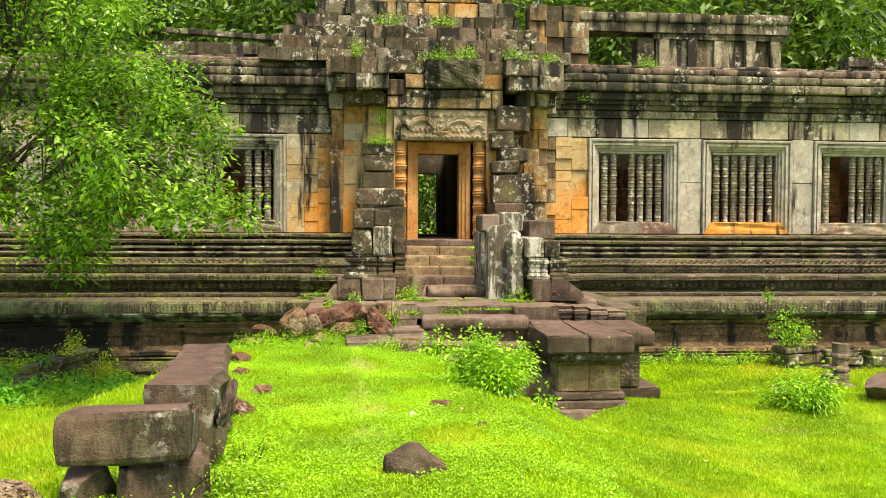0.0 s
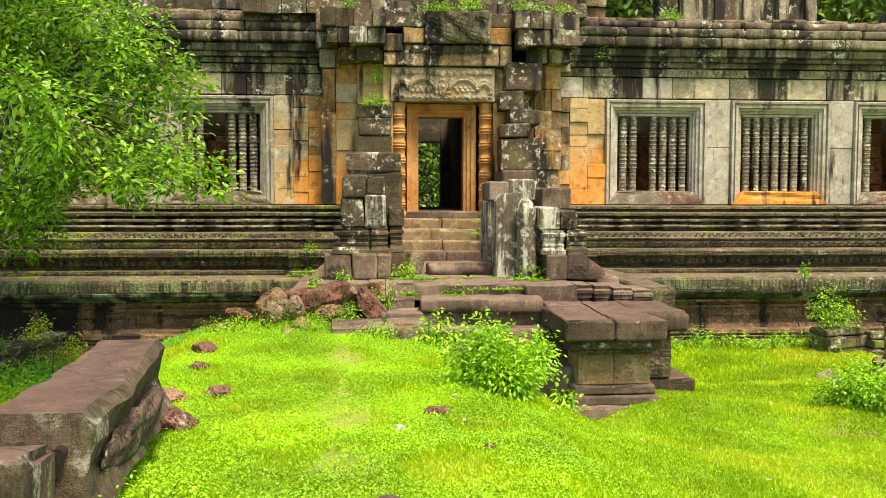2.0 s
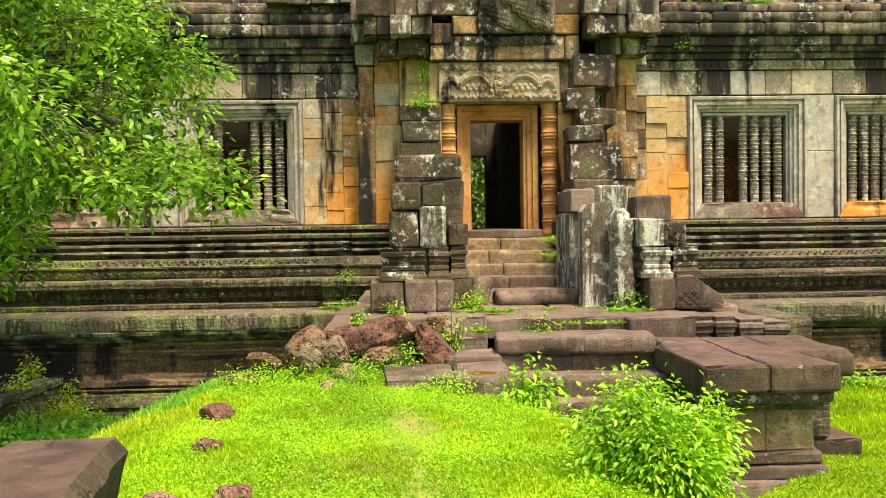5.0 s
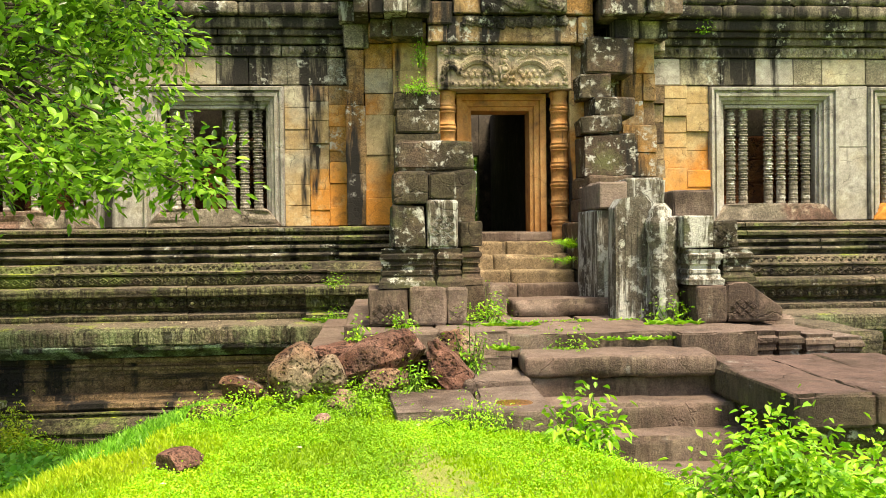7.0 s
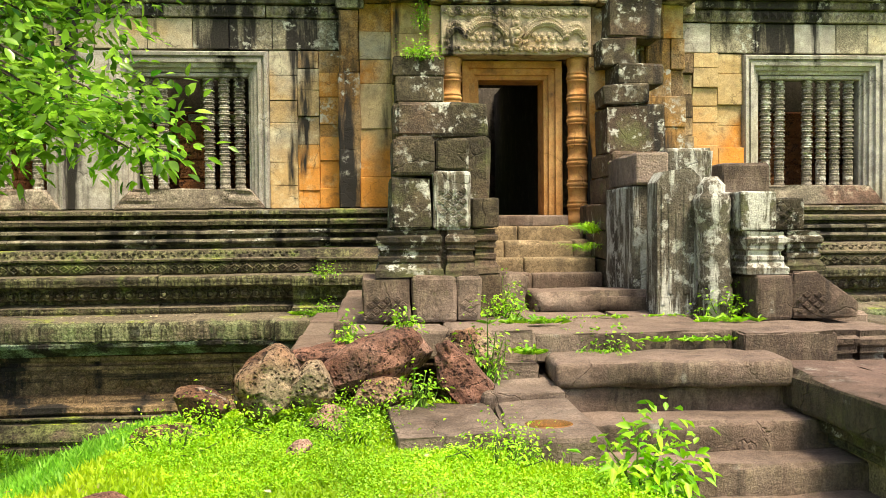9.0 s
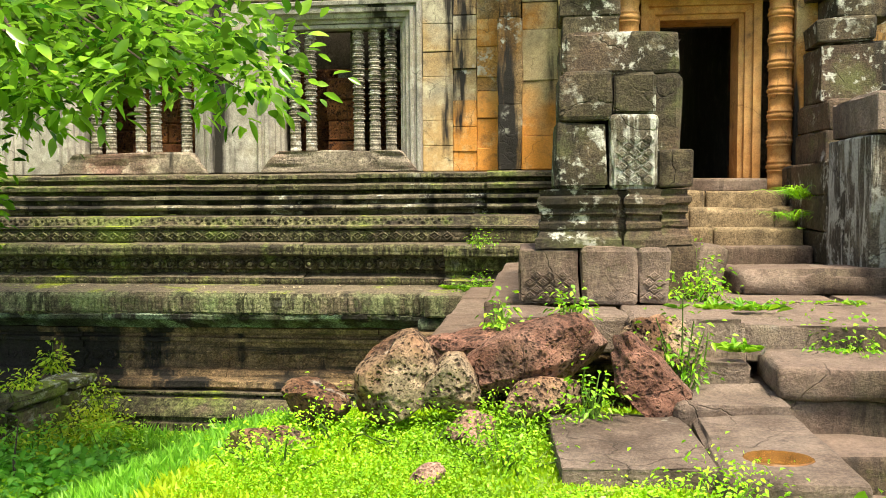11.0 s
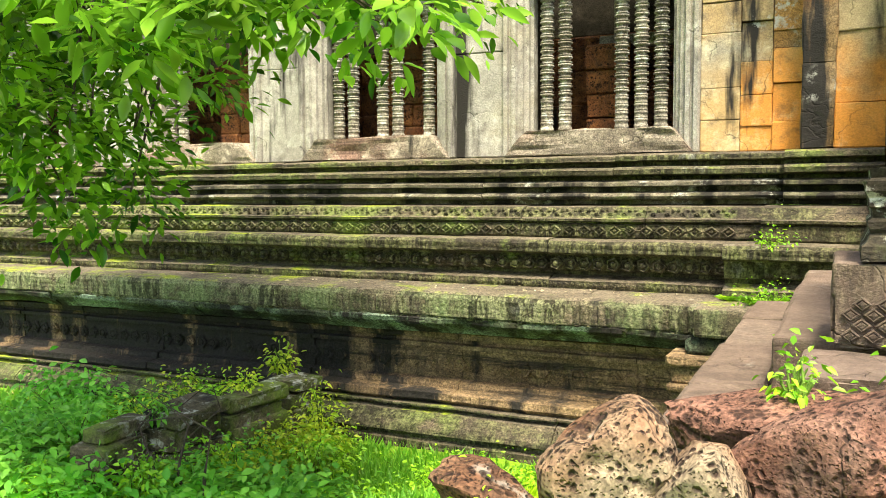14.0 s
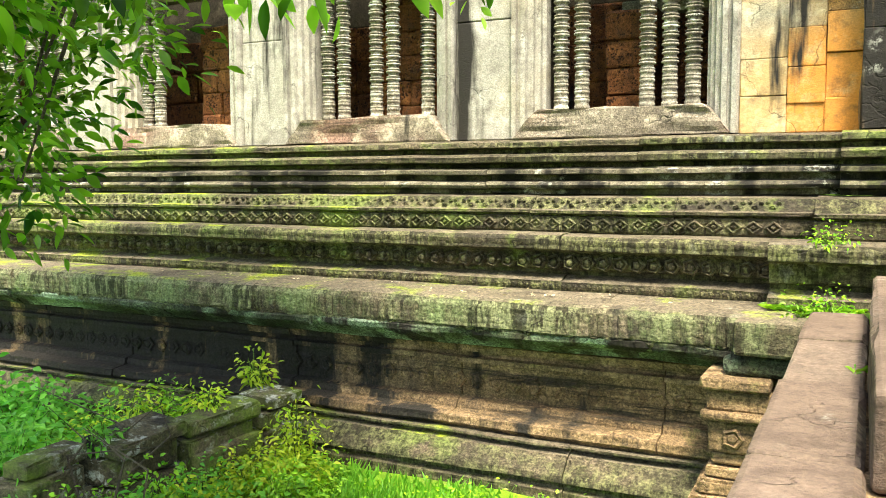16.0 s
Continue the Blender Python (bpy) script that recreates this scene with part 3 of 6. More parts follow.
def podium_run(a, b, names, shift=0.0, mean=1.5):
    for n in names:
        mat, prof = TIER[n]
        for x0, x1 in cuts(a, b, mean):
            COUNT[0] += 1
            dy = shift + rng.uniform(-0.012, 0.012)
            v, f = extrude([(d + dy if d < 19.65 or shift == 0 else d + dy, h) for d, h in prof], x0 + 0.004, x1 - 0.004, wob=0.06 if n == "fringe_stone" else 0.028, seed=COUNT[0], step=0.06, flip=False)
            put(n, v, f, mat, podium)


LOWER = ("plinth_stone", "die_stone", "fringe_stone", "overhang_stone")
UPPER = ("lotus_stone", "lozenge_stone", "cyma_stone", "base_course_stone")
podium_run(-17, -1.75, LOWER[:2])
podium_run(-17, -1.2, LOWER[2:])
podium_run(4.7, 19, LOWER)
for tier, edge, fore in zip(UPPER, (-1.62, -1.31, -1.14, -1.14), (-0.3, -0.26, -0.2, -0.2)):
    podium_run(-17, edge, (tier,))
    podium_run(2 * MID - edge, 19, (tier,))
    podium_run(edge, -0.25, (tier,), fore, 1.2)
    podium_run(3.3, 2 * MID - edge, (tier,), fore, 1.2)


def carving(name, step, a, b, make, mat, label):
    """A row of carved reliefs along the podium: single pieces on the stretch nearest the walk, the rest joined."""
    kinds = [mesh_of(name, *make(0.0, s), mat) for s in (0.8, 0.95, 1.08)]
    verts, faces = [], []
    x = a
    while x < b:
        if -7.5 < x < -1.3:
            ob = new(name, kinds[rng.randint(3)])
            ob.location = (x + rng.uniform(-0.004, 0.004), rng.uniform(0, 0.008), 0)
            ob.parent = podium
        else:
            v, f = make(x, rng.uniform(0.8, 1.1))
            o = len(verts)
            verts += list(v)
            faces += [tuple(i + o for i in q) for q in f]
        x += step
    tagged(put(name + "_row", verts, faces, mat, podium, label), kind="stuff")


def petal(x, s):
    w, y, t, h = 0.062, 18.6, -0.35, 0.085 * s * s
    v = [(x, y - 0.02, t - h * 0.35)]
    for a in range(9):
        u = math.pi * a / 8
        v.append((x - w * math.cos(u), y + 0.025 * math.sin(u), t - h * math.sin(u) ** 0.7))
    return v, [(0, a, a + 1) for a in range(1, 9)] + [(0, 9, 1)]


def scale_leaf(x, s):
    w, y, t, h = 0.036, 18.58, -0.16, 0.19
    d = 0.002 + 0.008 * s
    v = [(x - w, y, t), (x + w, y, t), (x + w, y, t - h), (x - w, y, t - h), (x - w * 0.4, y - d, t - 0.03), (x + w * 0.4, y - d, t - 0.03), (x + w * 0.5, y - d, t - h * 0.8), (x - w * 0.5, y - d, t - h * 0.8)]
    return v, [(0, 4, 5, 1), (1, 5, 6, 2), (2, 6, 7, 3), (3, 7, 4, 0), (4, 7, 6, 5)]


def rosette(cx, cy, cz, r, depth, seg=10):
    v, f = [], []
    prof = ((1.0, 0.0), (0.92, 0.6), (0.74, 0.85), (0.5, 0.4), (0.36, 0.9), (0.16, 1.0))
    for k, dd in prof:
        for i in range(seg):
            a = 2 * math.pi * i / seg
            q = k * (0.8 if i % 2 and k > 0.45 else 1.0)
            v.append((cx + r * q * math.cos(a), cy - depth * dd, cz + r * q * math.sin(a)))
    for j in range(len(prof) - 1):
        for i in range(seg):
            f.append((j * seg + i, j * seg + (i + 1) % seg, (j + 1) * seg + (i + 1) % seg, (j + 1) * seg + i))
    f.append(tuple(range((len(prof) - 1) * seg, len(prof) * seg)))
    return v, f


def lozenge(x, s):
    y, z, w, h, d = 19.528, 0.525, 0.078, 0.062, 0.026
    v = []
    for k, dd in ((1.0, 0.0), (0.86, d), (0.7, d), (0.58, 0.0), (0.4, 0.0), (0.2, d)):
        v += [(x - w * k, y - dd, z), (x, y - dd, z - h * k), (x + w * k, y - dd, z), (x, y - dd, z + h * k)]
    f = []
    for j in range(5):
        f += [(j * 4 + i, j * 4 + (i + 1) % 4, j * 4 + 4 + (i + 1) % 4, j * 4 + 4 + i) for i in range(4)]
    f.append((20, 21, 22, 23))
    return v, f


def scroll(x, s):
    v, f = [], []
    for k, (dx, t, r) in enumerate(((0.0, 0.3, 0.034), (0.05, 0.7, 0.024), (-0.045, 0.75, 0.02))):
        o = len(v)
        a, b = rosette(x + dx, 19.555 + 0.1 * t, 0.66 + 0.1 * t, r, 0.03 * s)
        v += a
        f += [tuple(i + o for i in q) for q in b]
    return v, f


for a, b in ((-15, -1.7), (4.8, 16)):
    carving("lotus_petal", 0.115, a, b, petal, M_OVER, "row of drooping carved lotus petals")
    carving("carved_leaf", 0.085, a, b, scale_leaf, M_OVER, "row of carved upright leaves")
for a, b in ((-15, -1.5), (4.6, 16)):
    carving("lozenge", 0.165, a, b, lozenge, M_PODIUM, "band of carved lozenges")
    carving("scroll", 0.15, a, b, scroll, M_PODIUM, "band of carved scrolls")
    carving("lotus_medallion", 0.155, a, b, lambda x, s: rosette(x, 19.375, 0.175, 0.082, 0.085 * s), M_PODIUM, "row of round lotus medallions")
    carving("bead", 0.06, a, b, lambda x, s: rosette(x, 19.265, -0.04, 0.026, 0.02), M_PODIUM, "row of small carved beads")
for a, b in ((-15, -2.2), (5.2, 16)):
    carving("rosette", 0.19, a, b, lambda x, s: rosette(x, 18.975, -0.945, 0.088, 0.03 * s), M_DIE, "worn band of carved rosettes")
    carving("foliage_boss", 0.11, a, b, lambda x, s: rosette(x, 18.6, -1.48, 0.055, 0.03 * s), M_PODIUM, "band of worn carved foliage")

# ---- temple: walls ----
wall = holder("wall_front", "weathered grey and orange sandstone temple wall", "wall", "structure")


def courses(parent, x0, x1, y0, y1, rows, mean, mats, name="stone_block", jut=0.015, bevel=0.012, rough=0.006, step=0.35, gap=0.004, drop=0.0, rise=0.0):
    for z0, z1 in rows:
        for a, b in cuts(x0, x1, mean):
            if drop and rng.uniform() < drop:
                continue
            d = rng.uniform(-jut, jut)
            m = mats[rng.randint(len(mats))] if isinstance(mats, (list, tuple)) else mats
            block(name, a + gap, b - gap, y0 + d, y1, z0 + gap * 0.6, z1 - gap * 0.6 + (rng.uniform(-rise, 0) if rise else 0), m, parent, bevel=bevel, rough=rough, step=step)


WINDOWS = [-12.0, -9.04, -6.1, -3.17, 6.3, 9.12, 11.95, 14.75]
HALF, ZB, ZT, RIM = 0.82, 1.66, 3.34, 0.32
FACE = 20.2

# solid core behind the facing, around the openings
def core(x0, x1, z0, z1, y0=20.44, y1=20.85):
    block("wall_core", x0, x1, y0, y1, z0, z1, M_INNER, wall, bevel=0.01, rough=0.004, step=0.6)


edges = [-17.0]
for c in WINDOWS:
    edges += [c - HALF - 0.05, c + HALF + 0.05]
edges.append(19.0)
for i in range(0, len(edges), 2):
    a, b = edges[i], edges[i + 1]
    if a < MID < b:
        core(a, 0.95, 1.35, 4.4)
        core(2.12, b, 1.35, 4.4)
        core(0.95, 2.12, 3.28, 4.4)
    else:
        core(a, b, 1.35, 4.4)
for c in WINDOWS:
    core(c - HALF - 0.05, c + HALF + 0.05, ZT + 0.02, 4.4)
    core(c - HALF - 0.05, c + HALF + 0.05, 1.35, ZB - 0.02)

# facing: piers between windows
for a, b in zip(WINDOWS[:-1], WINDOWS[1:]):
    x0, x1 = a + HALF + RIM, b - HALF - RIM
    if x1 - x0 > 1.5:
        continue
    courses(wall, x0, x1, FACE, 20.44, ((1.36, 2.62), (2.62, 3.68)), 1.0, M_PIER)
courses(wall, -17, WINDOWS[0] - HALF - RIM, FACE, 20.44, ((1.36, 2.1), (2.1, 2.9), (2.9, 3.68)), 0.9, M_PIER)
courses(wall, WINDOWS[-1] + HALF + RIM, 19, FACE, 20.44, ((1.36, 2.1), (2.1, 2.9), (2.9, 3.68)), 0.9, M_PIER)
ROWS5 = ((1.36, 1.72), (1.72, 2.12), (2.12, 2.5), (2.5, 2.92), (2.92, 3.3), (3.3, 3.68))


def stack(parent, x0, x1, y0, y1, z, tiers, jut=0.015, rough=0.012, name="stone_block"):
    """One upright strip of facing: each tier is a height and a stone."""
    for top, m in tiers:
        block(name, x0 + 0.002, x1 - 0.002, y0 + rng.uniform(-jut, jut), y1, z + 0.002, top - 0.002, m, parent, bevel=0.008, rough=rough, step=0.1)
        z = top


stack(wall, -2.03, -1.62, FACE, 20.44, 1.36, ((1.7, M_WALL), (2.04, M_WALL), (2.62, M_WALL), (2.95, M_WALL), (3.32, M_WALL), (3.68, M_WALL)))
stack(wall, -1.62, -1.3, FACE, 20.44, 1.36, ((1.62, M_ORANGE), (1.95, M_ORANGE), (2.3, M_ORANGE), (2.72, M_WALL), (3.1, M_WALL), (3.42, M_WALL), (3.68, M_BAYDARK)), 0.02)
stack(wall, -1.3, -0.99, FACE, 20.44, 1.36, ((1.66, M_ORANGE), (2.06, M_ORANGE), (2.42, M_ORANGE), (2.6, M_BAYDARK), (3.0, M_BAYDARK), (3.36, M_ORANGE), (3.68, M_BAYDARK)), 0.02)
stack(wall, 4.05, 4.36, FACE - 0.06, 20.44, 1.36, ((1.8, M_ORANGE), (2.1, M_ORANGE), (2.42, M_BAYDARK), (2.7, M_BAYDARK), (3.05, M_PILASTER), (3.36, M_BAYDARK), (3.68, M_PILASTER)), 0.06, 0.02)
stack(wall, 4.36, 4.76, FACE - 0.03, 20.44, 1.36, ((1.7, M_ORANGE), (2.28, M_ORANGE), (2.62, M_ORANGE), (2.88, M_ORANGE), (3.16, M_ORANGE), (3.46, M_ORANGE), (3.68, M_ORANGE)), 0.05)
stack(wall, 4.76, 5.16, FACE, 20.44, 1.36, ((1.95, M_ORANGE), (2.24, M_ORANGE), (2.58, M_ORANGE), (2.9, M_ORANGE), (3.38, M_ORANGE), (3.68, M_ORANGE)), 0.06)
courses(wall, -17, -0.95, FACE - 0.01, 20.44, ((3.69, 4.14),), 0.7, [M_WALL, M_FRIEZE])
courses(wall, 4.05, 19, FACE - 0.01, 20.44, ((3.69, 4.14),), 0.7, [M_WALL, M_PIER, M_FRIEZE])
for a, b in ((-17, -0.95), (4.1, 19)):
    courses(wall, a, b, 20.15, 20.44, ((4.15, 4.33),), 1.1, [M_FRIEZE], "frieze_stone")
    courses(wall, a, b, 20.08, 20.85, ((4.34, 4.46),), 1.2, M_CORNICE, "cornice_stone")
    courses(wall, a, b, 20.0, 20.85, ((4.46, 4.56),), 1.2, M_CORNICE, "cornice_stone")
    courses(wall, a, b, 19.93, 20.85, ((4.56, 4.74),), 1.2, M_CORNICE, "cornice_stone", bevel=0.03)
    courses(wall, a, b, 19.82, 20.85, ((4.75, 4.96),), 1.3, M_CORNICE, "cornice_stone", bevel=0.04, rough=0.015, step=0.2)
    courses(wall, a, b, 19.84, 20.85, ((4.97, 5.16),), 1.3, M_CORNICE, "cornice_stone", bevel=0.04, rough=0.02, step=0.2)
    courses(wall, a, b, 19.98, 20.9, ((5.17, 5.34),), 1.0, M_RED, "roof_stone", jut=0.05, bevel=0.04, rough=0.02, step=0.2)
    courses(wall, a, b, 20.3, 21.0, ((5.35, 5.46),), 1.0, M_RED, "roof_stone", jut=0.08, bevel=0.04, rough=0.02, step=0.2)
# small carved hangings under the frieze
hv, hf = [], []
for a, b in ((-15, -1.0), (4.2, 16)):
    x = a
    while x < b:
        o = len(hv)
        h = 0.13 * rng.uniform(0.8, 1.0)
        hv += [(x - 0.05, 20.14, 4.31), (x + 0.05, 20.14, 4.31), (x + 0.045, 20.14, 4.31 - h), (x - 0.045, 20.14, 4.31 - h), (x, 20.105, 4.25)]
        hf += [(o, o + 4, o + 1), (o + 1, o + 4, o + 2), (o + 2, o + 4, o + 3), (o + 3, o + 4, o)]
        x += 0.13
tagged(put("frieze_pendant_row", hv, hf, M_FRIEZE, wall, "row of small carved pendants"), kind="stuff")


def frame_ring(hw, zb, zt, prof, cx):
    """Moulded surround on three sides. prof: (outward offset, y)."""
    v, f = [], []
    k = len(prof)
    for o, y in prof:
        v += [(cx - hw - o, y, zb), (cx - hw - o, y, zt + o), (cx + hw + o, y, zt + o), (cx + hw + o, y, zb)]
    for j in range(k - 1):
        for i in range(3):
            f.append((j * 4 + i, j * 4 + i + 1, j * 4 + 5 + i, j * 4 + 4 + i))
    f.append([j * 4 for j in range(k)])
    f.append([j * 4 + 3 for j in range(k)][::-1])
    return v, f


def baluster_profile(h):
    p = [(0.078, 0), (0.08, 0.05), (0.072, 0.055)]
    z = 0.06
    while z < h - 0.1:
        k = 0.3 if z < 0.36 else 1.0
        for r, dz in ((0.066, 0.004), (0.064, 0.026), (0.084, 0.005), (0.089, 0.01), (0.084, 0.01), (0.07, 0.004), (0.07, 0.008), (0.083, 0.004), (0.083, 0.009), (0.066, 0.005)):
            z += dz
            p.append((0.076 + (r - 0.076) * k, z))
    p += [(0.075, h - 0.04), (0.08, h)]
    return [(r, min(z, h)) for r, z in p]


bal_meshes = []
for i in range(4):
    v, f = lathe(baluster_profile(ZT - ZB + 0.01), 14, 0.05, i)
    bal_meshes.append(mesh_of("baluster", v, f, M_BAL, True))
MISSING = {2: (2, 5), 1: (2, 3, 4, 5, 6), 3: (2, 3), 4: (2,), 5: (), 6: (1, 2), 0: (2,), 7: ()}
WPROF = [(0, 20.5), (0, 20.36), (0.035, 20.345), (0.04, 20.29), (0.09, 20.275), (0.095, 20.225), (0.15, 20.21), (0.16, 20.16), (0.21, 20.15), (0.215, 20.185), (0.25, 20.185), (0.255, 20.13), (0.3, 20.12), (0.318, 20.16), (0.318, 20.44)]
for i, c in enumerate(WINDOWS):
    w = holder(f"window_{i + 1}", "false-grille window with turned stone balusters, some missing" if MISSING[i] else "window filled with turned stone balusters", "window", "structure")
    v, f = frame_ring(HALF, 1.37, ZT, WPROF, c)
    put("window_frame", v, f, M_PIER, w, "moulded pale grey stone surround")
    COUNT[0] += 1
    v, f = box_data(c - 1, c + 1, 20.07, 20.6, 1.36, ZB - 0.01, 0.015, 0.022, 0.05, COUNT[0])
    v[:, 0] = c + (v[:, 0] - c) * (HALF + 0.27 * np.clip((ZB - v[:, 2]) / 0.3, 0, 1) ** 0.9)
    v[:, 1] += np.clip(waves(COUNT[0], 6, 3, 14)(v * (1, 1, 6)), 0, 1) * 0.05
    put("window_sill", v, f, M_SILL if i != 5 else M_ORANGE, w)
    block("window_head", c - HALF, c + HALF, 20.3, 20.5, ZT - 0.03, ZT + 0.03, M_PIER, w)
    for k in range(7):
        if k in MISSING[i]:
            continue
        ob = new("baluster", bal_meshes[(i * 3 + k) % 4])
        ob.matrix_world = pose(c + (k - 3) * 0.225, 20.42, ZB - 0.01, 0, 0, 37 * k)
        ob.parent = w

# ---- interior ----
inner = holder("wall_inner", "red laterite inner gallery wall behind the windows", "wall", "structure")
for a, b in ((-17, 0.7), (2.36, 19)):
    for z0, z1 in ((1.2, 1.65), (1.65, 2.1), (2.1, 2.55), (2.55, 3.0)):
        courses(inner, a, b, 21.75, 22.2, ((z0, z1),), 0.75, M_LATWALL, "laterite_block", jut=0.02, bevel=0.03, rough=0.015, step=0.3)
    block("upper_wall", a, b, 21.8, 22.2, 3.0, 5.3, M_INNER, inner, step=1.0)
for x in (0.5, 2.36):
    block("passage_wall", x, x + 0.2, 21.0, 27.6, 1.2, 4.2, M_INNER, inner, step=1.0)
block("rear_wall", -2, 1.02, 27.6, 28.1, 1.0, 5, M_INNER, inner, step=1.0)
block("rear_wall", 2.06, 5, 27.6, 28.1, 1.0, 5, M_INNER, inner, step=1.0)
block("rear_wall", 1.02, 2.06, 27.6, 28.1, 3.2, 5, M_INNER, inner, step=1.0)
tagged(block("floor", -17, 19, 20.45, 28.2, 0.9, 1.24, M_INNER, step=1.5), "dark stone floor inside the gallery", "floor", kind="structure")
# vaults out of view, added and sized to keep the doorway dark
tagged(block("ceiling", -1.2, 4.3, 20.86, 21.79, 4.42, 4.7, M_INNER, step=1.5), "unseen dark gallery vault blocking sky light", "ceiling", kind="structure")
tagged(block("ceiling", 0.4, 2.7, 21.8, 27.0, 4.25, 4.6, M_INNER, step=1.5), "unseen dark passage vault blocking sky light", "ceiling", kind="structure")
# broken masonry and posts seen behind the windows
for x0, x1, top, post in ((-3.55, -2.95, 2.6, -3.12), (-6.5, -5.3, 3.3, None), (-9.3, -8.3, 3.0, None), (5.6, 6.1, 2.75, None), (10.9, 12.0, 3.4, None)):
    p = holder("laterite_pier", "broken red laterite masonry inside the gallery", "masonry")
    z = 1.24
    while z < top - 0.1:
        courses(p, x0 + rng.uniform(0, 0.06), x1 - rng.uniform(0, 0.06), 20.95, 21.4, ((z, z + 0.3),), 0.42, M_LATWALL, "laterite_block", jut=0.03, bevel=0.025, rough=0.02, step=0.15)
        z += 0.3
    if post is not None:
        q = holder("stone_post", "grey stone post standing on broken masonry", "post")
        block("shaft", post - 0.07, post + 0.07, 21.0, 21.15, z, 4.0, M_BAL, q, bevel=0.02)
        block("crossbar", post - 0.3, post + 0.75, 21.16, 21.34, 2.72, 2.88, M_BAL, q, bevel=0.02)

# ---- doorway bay ----
door = holder("door_1", "open orange sandstone doorway with moulded frame and carved lintel", "doorway", "structure")
DPROF = [(0, 20.45), (0, 20.0), (0.06, 19.98), (0.065, 19.94), (0.15, 19.92), (0.155, 19.87), (0.25, 19.86), (0.262, 19.9), (0.262, 20.44)]
v, f = frame_ring(0.485, 1.1, 3.23, DPROF, MID)
put("door_frame", v, f, M_DOOR, door)
block("door_sill", 0.75, 2.33, 19.7, 20.5, 1.05, 1.22, M_SLAB, door, bevel=0.03, rough=0.01)
block("lintel", 0.46, 2.62, 19.5, 20.3, 3.5, 4.2, M_LINTEL, door, "pale carved lintel", bevel=0.02, rough=0.01, step=0.1)
lv, lf = [], []


def relief(x, z, r, d, y=19.5):
    o = len(lv)
    a, b = rosette(x, y, z, r, d)
    lv.extend(a)
    lf.extend([tuple(i + o for i in q) for q in b])


for i in range(46):
    t = (i - 22.5) / 22.5
    relief(MID + t * 1.0, 4.1 + 0.03 * math.sin(i * 1.9), 0.042 + 0.015 * (i % 3), 0.05)
    relief(MID + t * 1.0, 3.585 + 0.02 * math.sin(i * 2.3), 0.034 + 0.01 * (i % 2), 0.04)
for s in (-1, 1):
    for i in range(34):
        t = i / 33
        u = t / 0.68 if t < 0.68 else (t - 0.68) / 0.32
        x = MID + s * (0.13 + 0.86 * t)
        z = 3.67 + (0.27 if t < 0.68 else 0.18) * math.sin(math.pi * min(max(u, 0.0), 1.0)) ** 0.45
        relief(x, z, 0.05, 0.05)
        relief(x + 0.012 * s, z + 0.01, 0.04, 0.06)
        relief(x, min(z + 0.09, 4.1), 0.04 + 0.012 * (i % 2), 0.025)
        if 0.1 < t < 0.6 and i % 2:
            relief(x, 3.72 + 0.06 * (i % 4 == 1), 0.05, 0.035)
for z, r in ((3.68, 0.09), (3.8, 0.12), (3.93, 0.09), (4.02, 0.06)):
    relief(MID, z, r, 0.1)
put("lintel_carving", lv, lf, M_LINTEL, door, "deeply carved garland relief", smooth=True)
CPROF = [(0.13, 0), (0.13, 0.12)]
z = 0.12
while z < 2.35:
    for r, dz in ((0.104, 0.006), (0.1, 0.085), (0.118, 0.006), (0.122, 0.015), (0.108, 0.006), (0.108, 0.015), (0.13, 0.006), (0.134, 0.022), (0.13, 0.015), (0.11, 0.006), (0.11, 0.02), (0.122, 0.006), (0.122, 0.016), (0.102, 0.006), (0.1, 0.08)):
        z += dz
        CPROF.append((r, z))
CPROF = [(r, z) for r, z in CPROF if z < 2.36] + [(0.13, 2.37), (0.13, 2.42)]
v, f = lathe([(0.068 + r * 0.68, z) for r, z in CPROF], 16, 0.02, 3)
for x in (0.62, 2.46):
    put("colonette", v, f, M_DOOR, door, "ringed octagonal colonette", m=pose(x, 19.75, 1.08), smooth=True)
block("door_jamb_stone", 0.28, 0.5, 19.6, 20.44, 1.1, 3.5, M_ORANGE, door)
block("door_jamb_stone", 2.6, 2.85, 19.6, 20.44, 1.1, 3.5, M_ORANGE, door)

bay = holder("wall_bay", "projecting orange and blackened sandstone bay beside the door", "wall", "structure")
BR = ((1.36, 1.66), (1.66, 2.1), (2.1, 2.5), (2.5, 2.95), (2.95, 3.35), (3.35, 3.8), (3.8, 4.3))
stack(bay, -1.0, -0.7, 19.86, 20.44, 1.36, ((2.2, M_BAYDARK), (3.3, M_BAYDARK), (4.2, M_PILASTER)), 0.01, 0.045)
stack(bay, -0.7, -0.24, 19.9, 20.44, 1.36, ((1.8, M_ORANGE), (2.5, M_ORANGE), (3.15, M_ORANGE), (3.5, M_ORANGE), (3.9, M_WALL), (4.3, M_BAYDARK)), 0.02)
stack(bay, -0.24, 0.3, 19.78, 20.44, 1.36, ((2.2, M_ORANGE), (2.9, M_ORANGE), (3.45, M_ORANGE), (3.85, M_ORANGE), (4.3, M_ORANGE)), 0.02)
stack(bay, 2.82, 3.15, 19.75, 20.44, 1.36, ((1.9, M_PILASTER), (2.6, M_PILASTER), (3.1, M_BAYDARK), (3.5, M_PILASTER), (3.95, M_ORANGE), (4.3, M_PILASTER)), 0.06, 0.02)
stack(bay, 3.15, 3.5, 19.8, 20.44, 1.36, ((1.9, M_ORANGE), (2.5, M_ORANGE), (2.95, M_BAYDARK), (3.3, M_ORANGE), (3.75, M_BAYDARK), (4.3, M_PILASTER)), 0.05, 0.02)
